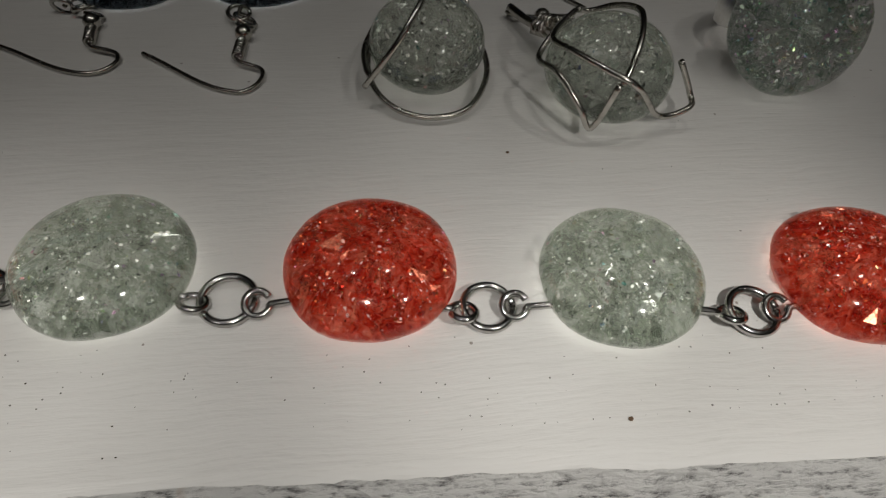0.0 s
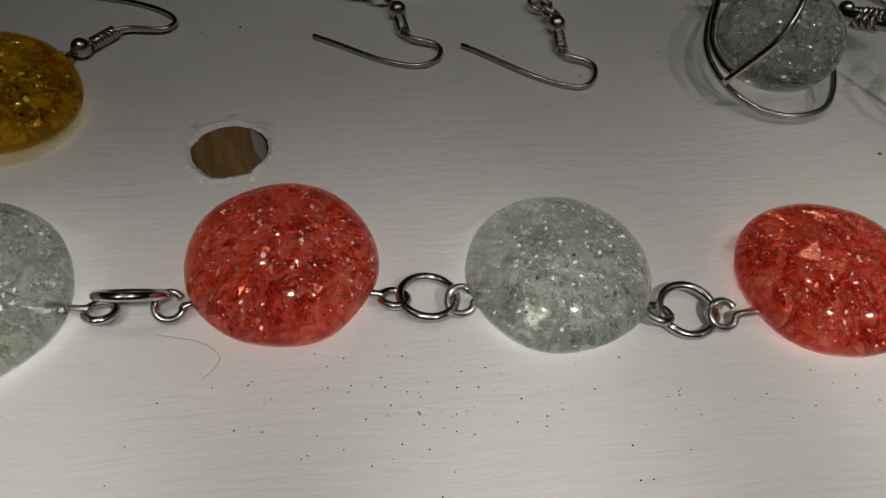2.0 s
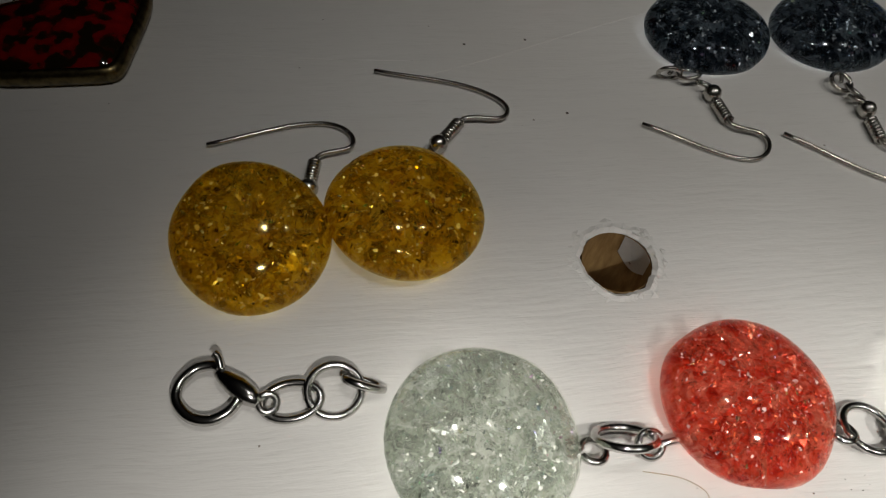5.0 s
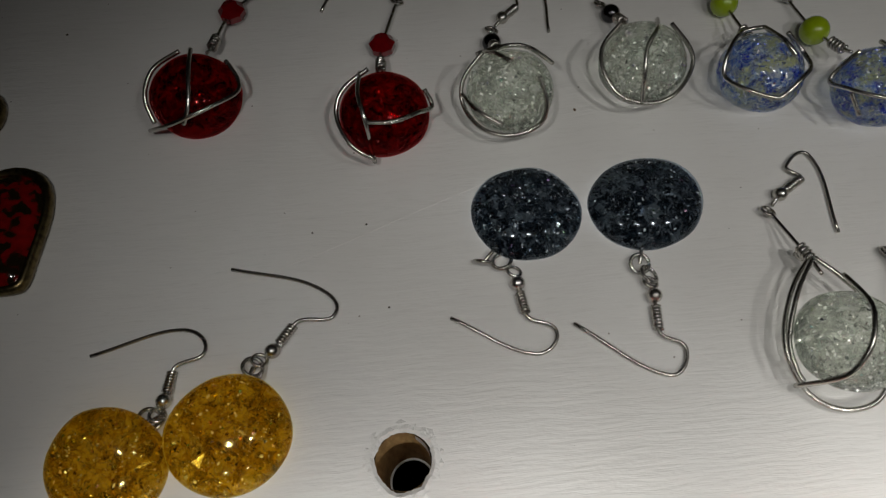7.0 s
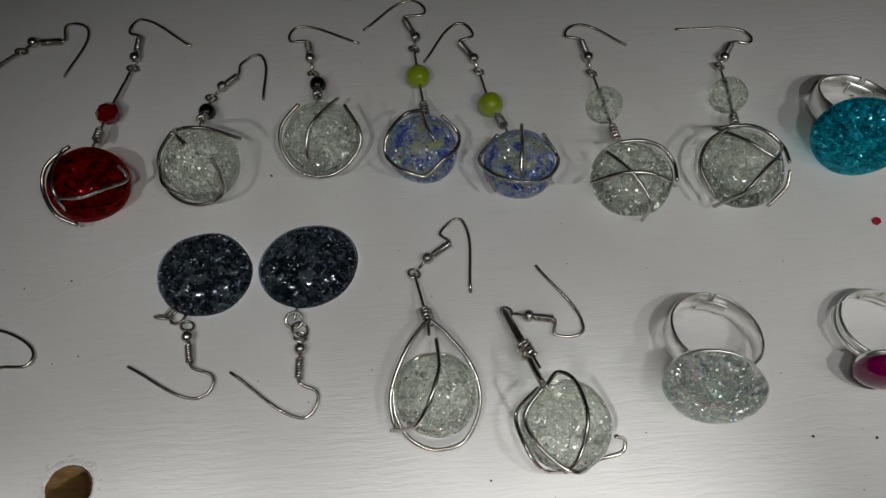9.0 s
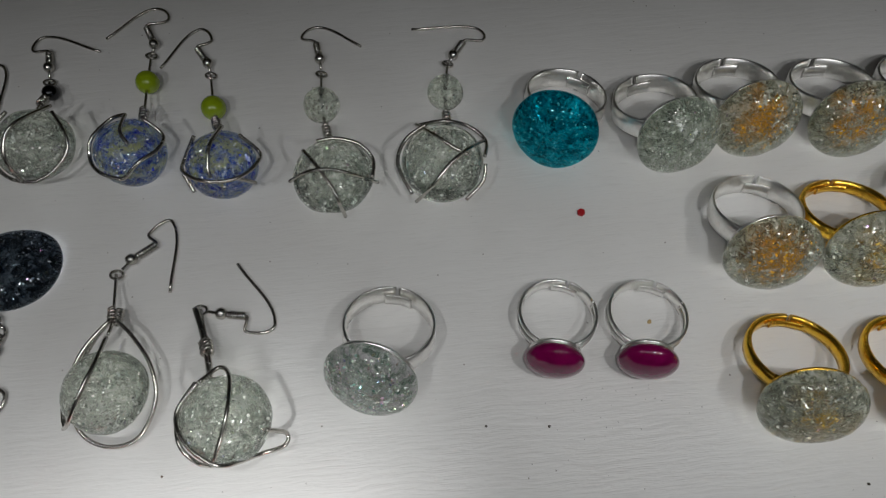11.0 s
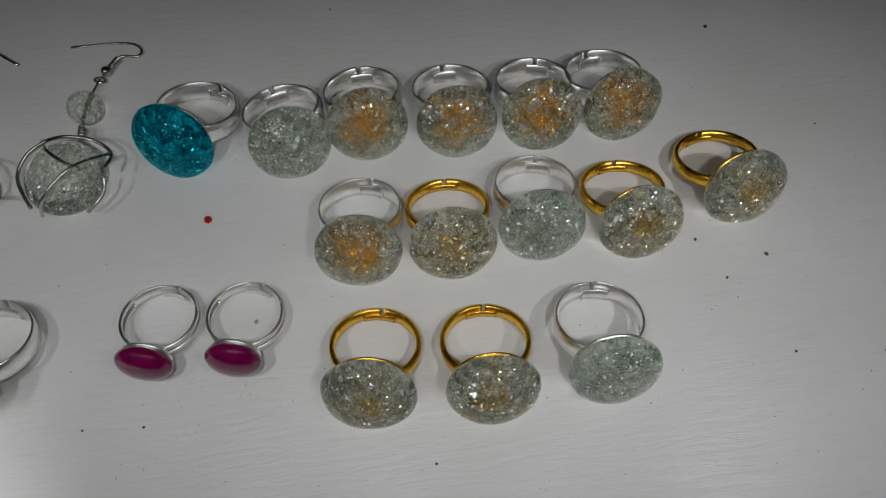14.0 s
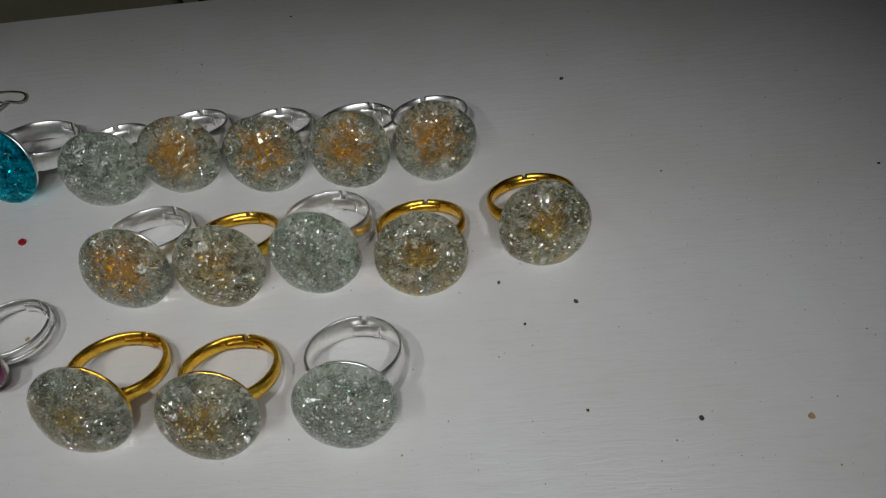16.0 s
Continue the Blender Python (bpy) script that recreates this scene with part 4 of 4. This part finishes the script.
drop = wrapped_earring(53.8, 27.8, "marble", 8.7, 0.80, 40, DROP_LABEL, "wire drop earrings", ((45.6, 52.3), (50.1, 51.0), (53.2, 50.4), (55.4, 46.6), (61.4, 48.0), (53.1, 62.4)), None, (49.0, 42.5),
                       (((-0.45, 1.0), (-0.1, 1.2), (0.22, 1.08), (0.32, 0.6), (0.22, 0.1), (0.02, -0.4), (-0.15, -0.75)), ((-0.5, 0.98), (-0.98, 0.4), (-0.8, -0.1), (-0.35, -0.55), (0.1, -0.8), (0.7, -0.92), (1.25, -0.78), (1.32, -0.5), (1.0, -0.18)), ((-0.6, 0.95), (-1.12, 0.3), (-1.0, -0.3), (-0.7, -0.85), (-0.45, -1.1), (-0.2, -0.75))))
part("wire_bar", tube(bmesh.new(), smooth_line([(-8.9, 24.6, 2.2), (-6.8, 18.6, 3.0), (-4.4, 11.0, 5.5), (-3.6, 8.0, 7.5)], 5), 0.75, sides=8), SILVER, drop)
part("wire_knot", helix_mesh((-6.4, 17.2, 3.2), (-5.2, 13.6, 4.6), 1.0, 3.5, 0.4), SILVER, drop)


# ---- rings ----
def band_mesh(r, hw, thick, a0, a1, count=44, twist=0.0, taper=1.0):
    """A flat strip bent round the ring's axis between two angles; 0 is the gem's side."""
    bm = bmesh.new()
    rows = []
    for k in range(count + 1):
        t = k / count
        a = radians(a0 + (a1 - a0) * t)
        d = Vector((math.sin(a), -math.cos(a), 0))
        h = hw * (1 + (taper - 1) * abs(2 * t - 1))
        c = Vector((0, r, 0))
        rows.append([bm.verts.new((c + d * (r + q * thick) + Vector((0, 0, s * h + twist))) * MM) for q, s in ((0, -0.92), (-0.15, 0), (0, 0.92), (0.4, 1.0), (0.9, 0.88), (1.0, 0), (0.9, -0.88), (0.4, -1.0))])
    for a, b in zip(rows, rows[1:]):
        for k in range(8):
            bm.faces.new((a[k], a[(k + 1) % 8], b[(k + 1) % 8], b[k]))
    bm.faces.new(rows[0])
    bm.faces.new(rows[-1][::-1])
    return bm


def finger_ring(x, y, yaw, kind, style, seed, label, group, r=9.6, h=7.6, stretch=1.0):
    """A ring lying on its band's back, its gem standing on edge and leaning back; x, y: the gem's middle on the board."""
    ring = thing("ring", x, y, label, "ring", group, turn=yaw)
    hw, band_r = {"silver": (2.4, 8.8), "gold": (1.5, 8.6), "thin": (1.6, 7.6)}[style]
    metal = GOLD if style == "gold" else BRIGHT
    rise = r * stretch
    tilt = math.atan2(rise - hw, 2 * band_r + 1.2)
    lift = rise * math.cos(tilt)
    m = Matrix.Translation(Vector((0, 2.2, lift)) * MM) @ pose(0, 0, 0, -math.degrees(tilt), 0, 0)
    gm = m @ pose(0, 0, 0, 90, 0, 0) @ Matrix.Diagonal((1, stretch, 1, 1))
    if kind == "magenta":
        body = lathe(dome_profile(r, h, 1.6), 40, 0.02, seed)
        body.transform(gm)
        part("glass_gem", body, MAGENTA, ring, "smooth magenta glass cabochon")
    else:
        gem(ring, kind, r, h, 2.1, seed, gm, 420)
    plate = lathe([(0, -0.9), (r * 0.80, -0.9), (r * 0.86, -0.55), (r * 0.86, -0.08), (0, -0.08)], 32)
    plate.transform(gm)
    part("setting_plate", plate, metal, ring)
    shift = m @ Matrix.Translation((0, 1.0 * MM, 0))
    gap = random.Random(seed).uniform(168, 190)
    pieces = []
    if style == "gold":
        pieces.append(("band", band_mesh(band_r, hw, 1.1, 38, gap - 5)))
        pieces.append(("band", band_mesh(band_r, hw, 1.1, gap, 322)))
        pieces.append(("overlap_tongue", band_mesh(band_r - 0.45, hw * 0.55, 0.5, gap - 22, gap + 25, 14)))
        for s in (-1, 1):
            for a0, a1 in ((8, 42), (318, 352)):
                pieces.append(("split_shoulder", band_mesh(band_r, 0.55, 1.0, a0, a1, 10, s * 1.1)))
    elif style == "silver":
        pieces.append(("band", band_mesh(band_r, hw, 0.65, 12, gap - 6, taper=1.12)))
        pieces.append(("band", band_mesh(band_r, hw, 0.65, gap, 348, taper=1.12)))
        pieces.append(("overlap_tongue", band_mesh(band_r - 0.6, hw * 0.6, 0.45, gap - 26, gap + 14, 14)))
    else:
        for s in (-1, 1):
            pieces.append(("band", band_mesh(band_r, 0.55, 0.6, 12, 118, 24, s * 1.05)))
            pieces.append(("band", band_mesh(band_r, 0.55, 0.6, 242, 348, 24, s * 1.05)))
        pieces.append(("band", band_mesh(band_r, hw, 0.6, 116, gap - 5, 16)))
        pieces.append(("band", band_mesh(band_r, hw, 0.6, gap, 244, 16)))
        pieces.append(("overlap_tongue", band_mesh(band_r - 0.5, hw * 0.6, 0.4, gap - 20, gap + 24, 12)))
    for piece_name, bm in pieces:
        bm.transform(shift)
        part(piece_name, bm, metal, ring)
    return ring


SILVER_ORANGE = "adjustable silver ring with clear and orange crackled glass"
GOLD_CLEAR = "adjustable gold ring with clear crackled glass gem"
SILVER_CLEAR = "adjustable silver ring with clear crackled glass gem"
for gx, gy, yaw, kind, style, seed, label, group in (
    (125.5, 83.2, -24, "teal", "silver", 51, "adjustable silver ring with turquoise crackled glass gem", "back row of rings"),
    (152.1, 78.6, 10, "clear", "silver", 52, SILVER_CLEAR, "back row of rings"),
    (170.1, 81.0, 2, "orange", "silver", 53, SILVER_ORANGE, "back row of rings"),
    (191.0, 78.6, -1, "orange", "silver", 54, SILVER_ORANGE, "back row of rings"),
    (210.9, 77.6, -4, "orange", "silver", 55, SILVER_ORANGE, "back row of rings"),
    (230.5, 77.6, 6, "orange", "silver", 56, SILVER_ORANGE, "back row of rings"),
    (164.7, 49.6, -6, "orange", "silver", 57, SILVER_ORANGE, "middle row of rings"),
    (185.0, 48.2, -3, "straw", "gold", 58, GOLD_CLEAR, "middle row of rings"),
    (205.0, 49.6, -6, "clear", "silver", 59, SILVER_CLEAR, "middle row of rings"),
    (226.8, 47.1, 2, "straw", "gold", 60, GOLD_CLEAR, "middle row of rings"),
    (252.2, 52.0, 8, "straw", "gold", 61, GOLD_CLEAR, "middle row of rings"),
    (82.0, 32.1, -20, "rainbow", "silver", 62, "adjustable silver ring with pearly rainbow crackled glass gem", "front row of rings"),
    (163.6, 19.0, -11, "straw", "gold", 63, GOLD_CLEAR, "front row of rings"),
    (187.9, 16.2, -4, "straw", "gold", 64, GOLD_CLEAR, "front row of rings"),
    (212.8, 16.3, -2, "clear", "silver", 65, SILVER_CLEAR, "front row of rings"),
):
    finger_ring(gx, gy, yaw, kind, style, seed, label, group)
for gx, gy, yaw, seed in ((118.0, 32.6, -14, 66), (136.2, 30.6, -14, 67)):
    finger_ring(gx, gy, yaw, "magenta", "thin", seed, "thin adjustable silver ring with magenta glass cabochon", "magenta rings", 6.0, 4.6, 0.92)


# ---- heart pendants ----
def heart_line(size, count=48):
    """A plump heart: the pointed curve eased towards an oval."""
    line = []
    for k in range(count):
        a = 2 * math.pi * k / count
        x, y = math.sin(a) ** 3, (13 * math.cos(a) - 5 * math.cos(2 * a) - 2 * math.cos(3 * a) - math.cos(4 * a)) / 16
        line.append(Vector((0.6 * x + 0.4 * math.sin(a), 0.6 * y + 0.4 * (0.75 * math.cos(a) - 0.05), 0)) * size / 2)
    return line


def heart_pendant(x, y, turn, size):
    h = thing("heart_pendant", x, y, "bronze heart pendant with mottled red resin", "pendant", "heart pendants", turn=turn)
    line = heart_line(size)
    bm = bmesh.new()
    rows = [[bm.verts.new(Vector((p.x * f, p.y * f, z)) * MM) for p in line] for f, z in ((0.90, 0), (1.0, 0.5), (1.02, 1.6), (0.99, 2.7), (0.93, 2.9), (0.89, 2.2))]
    for a, b in zip(rows, rows[1:]):
        for k in range(48):
            bm.faces.new((a[k], a[(k + 1) % 48], b[(k + 1) % 48], b[k]))
    bm.faces.new(rows[0][::-1])
    part("bronze_frame", bm, BRONZE, h)
    bm = bmesh.new()
    rows = [[bm.verts.new(Vector((p.x * f, p.y * f + (1 - f) * 0.06 * size, z)) * MM) for p in line] for f, z in ((0.90, 2.0), (0.86, 2.8), (0.72, 3.6), (0.5, 4.2), (0.25, 4.5))]
    for a, b in zip(rows, rows[1:]):
        for k in range(48):
            bm.faces.new((a[k], a[(k + 1) % 48], b[(k + 1) % 48], b[k]))
    bm.faces.new(rows[-1])
    part("resin_fill", bm, RESIN, h, "glossy mottled red resin")
    part("hanging_loop", ring_mesh((0, 0.27 * size, 1.6), (0.1, 0.2, 1), 1.9, 0.6), BRONZE, h)


heart_pendant(-118.6, 69.3, 42, 31)
heart_pendant(-131.0, 93.0, -125, 26)

# ---- crumbs, specks and dust on the board ----
def crumb(name, x, y, size, material, label, seed, flat=0.5):
    rng = random.Random(seed)
    bm = bmesh.new()
    bmesh.ops.create_icosphere(bm, subdivisions=2, radius=size * MM)
    for v in bm.verts:
        v.co *= 1 + 0.6 * noise.noise(v.co * 900 / size + Vector((seed, 0, 0)))
        v.co.z *= flat
    bm.transform(Matrix.Translation(Vector((x, y, size * flat * 0.7)) * MM) @ pose(0, 0, 0, 0, 0, rng.uniform(0, 360)))
    tagged(part(name, bm, material, None, smooth=False), label, "crumb")


bm = bmesh.new()
bmesh.ops.create_cone(bm, cap_ends=True, segments=6, radius1=0.95 * MM, radius2=0.9 * MM, depth=0.6 * MM)
bmesh.ops.translate(bm, vec=Vector((130.2, 67.0, 0.3)) * MM, verts=bm.verts)
tagged(part("sequin", bm, RED_BIT, None, smooth=False), "small red six-sided sequin on the white board", "sequin")
for n, (name, x, y, size, material) in enumerate((
    ("tan_crumb", 140.1, 40.5, 0.6, TAN_BIT), ("dark_crumb", 257.2, 39.1, 0.65, CRUMB), ("dark_crumb", 275.9, 13.2, 0.65, DUST), ("brown_crumb", 294.7, 12.1, 0.75, TAN_BIT),
    ("dark_crumb", 263.2, 105.0, 0.7, DUST), ("dark_crumb", 246.4, 34.8, 0.4, DUST), ("dark_crumb", 256.0, 16.0, 0.4, DUST), ("brown_crumb", 242.0, 45.0, 0.5, CRUMB),
    ("dark_crumb", 116.0, 21.3, 0.4, DUST), ("dark_crumb", 103.5, 22.5, 0.35, DUST), ("dark_crumb", 174.9, 4.8, 0.4, DUST),
    ("dark_crumb", -47.5, 66.6, 0.28, DUST), ("dark_crumb", -57.5, 65.7, 0.28, DUST), ("dark_crumb", -44.0, 49.8, 0.28, DUST), ("dark_crumb", -111.1, 118.9, 0.35, DUST), ("brown_crumb", -4.7, 89.0, 0.4, CRUMB),
    ("dark_crumb", 281.3, 71.2, 0.35, DUST), ("dark_crumb", 328.0, 67.7, 0.45, DUST), ("dark_crumb", 188.2, 143.2, 0.45, DUST), ("dark_crumb", 164.0, 125.5, 0.35, DUST), ("tan_crumb", 221.5, 10.0, 0.3, TAN_BIT),
    ("brown_crumb", 44.4, -20.3, 0.35, CRUMB), ("brown_crumb", 39.0, 19.0, 0.3, CRUMB))):
    crumb(name, x, y, size * 0.72, material, {"tan_crumb": "tan crumb lying on the white board", "dark_crumb": "tiny dark crumb lying on the board", "brown_crumb": "small brown crumb lying on the board"}[name], n + 3)


def dust():
    """Fine grit: a few thick patches and single grains."""
    rng = random.Random(5)
    bm = bmesh.new()
    for cx, cy, sx, sy, count in ((-22, -11, 9, 4, 90), (25, -16, 30, 5, 60), (-50, -14, 25, 6, 40), (133, 24, 8, 4, 30), (290, 40, 25, 25, 60), (150, 10, 60, 12, 50), (40, 60, 60, 40, 30), (270, 90, 40, 30, 25), (305, 55, 16, 22, 150), (240, 5, 50, 8, 70), (60, -18, 22, 4, 40)):
        for _ in range(count):
            x, y, s = rng.gauss(cx, sx), max(-20, rng.gauss(cy, sy)), rng.uniform(0.03, 0.115)
            a = rng.uniform(0, 6.3)
            tip = bm.verts.new(Vector((x, y, s)) * MM)
            foot = [bm.verts.new(Vector((x + s * rng.uniform(0.7, 1.6) * math.cos(a + 1.571 * k), y + s * math.sin(a + 1.571 * k), 0.0)) * MM) for k in range(4)]
            for k in range(4):
                bm.faces.new((tip, foot[k], foot[(k + 1) % 4]))
    tagged(part("dust_grains", bm, DUST, None, smooth=False), "fine dark dust grains scattered on the board", "dust", kind="stuff")


dust()


bm = tube(bmesh.new(), smooth_line([(-47.0, -2.6, 0.12), (-43.2, -3.6, 0.2), (-41.0, -5.2, 0.25), (-41.2, -6.6, 0.15), (-42.2, -7.6, 0.1)], 8), 0.03, sides=5)
tagged(part("fibre", bm, TAN_BIT, None), "fine pale fibre curled on the board", "fibre")
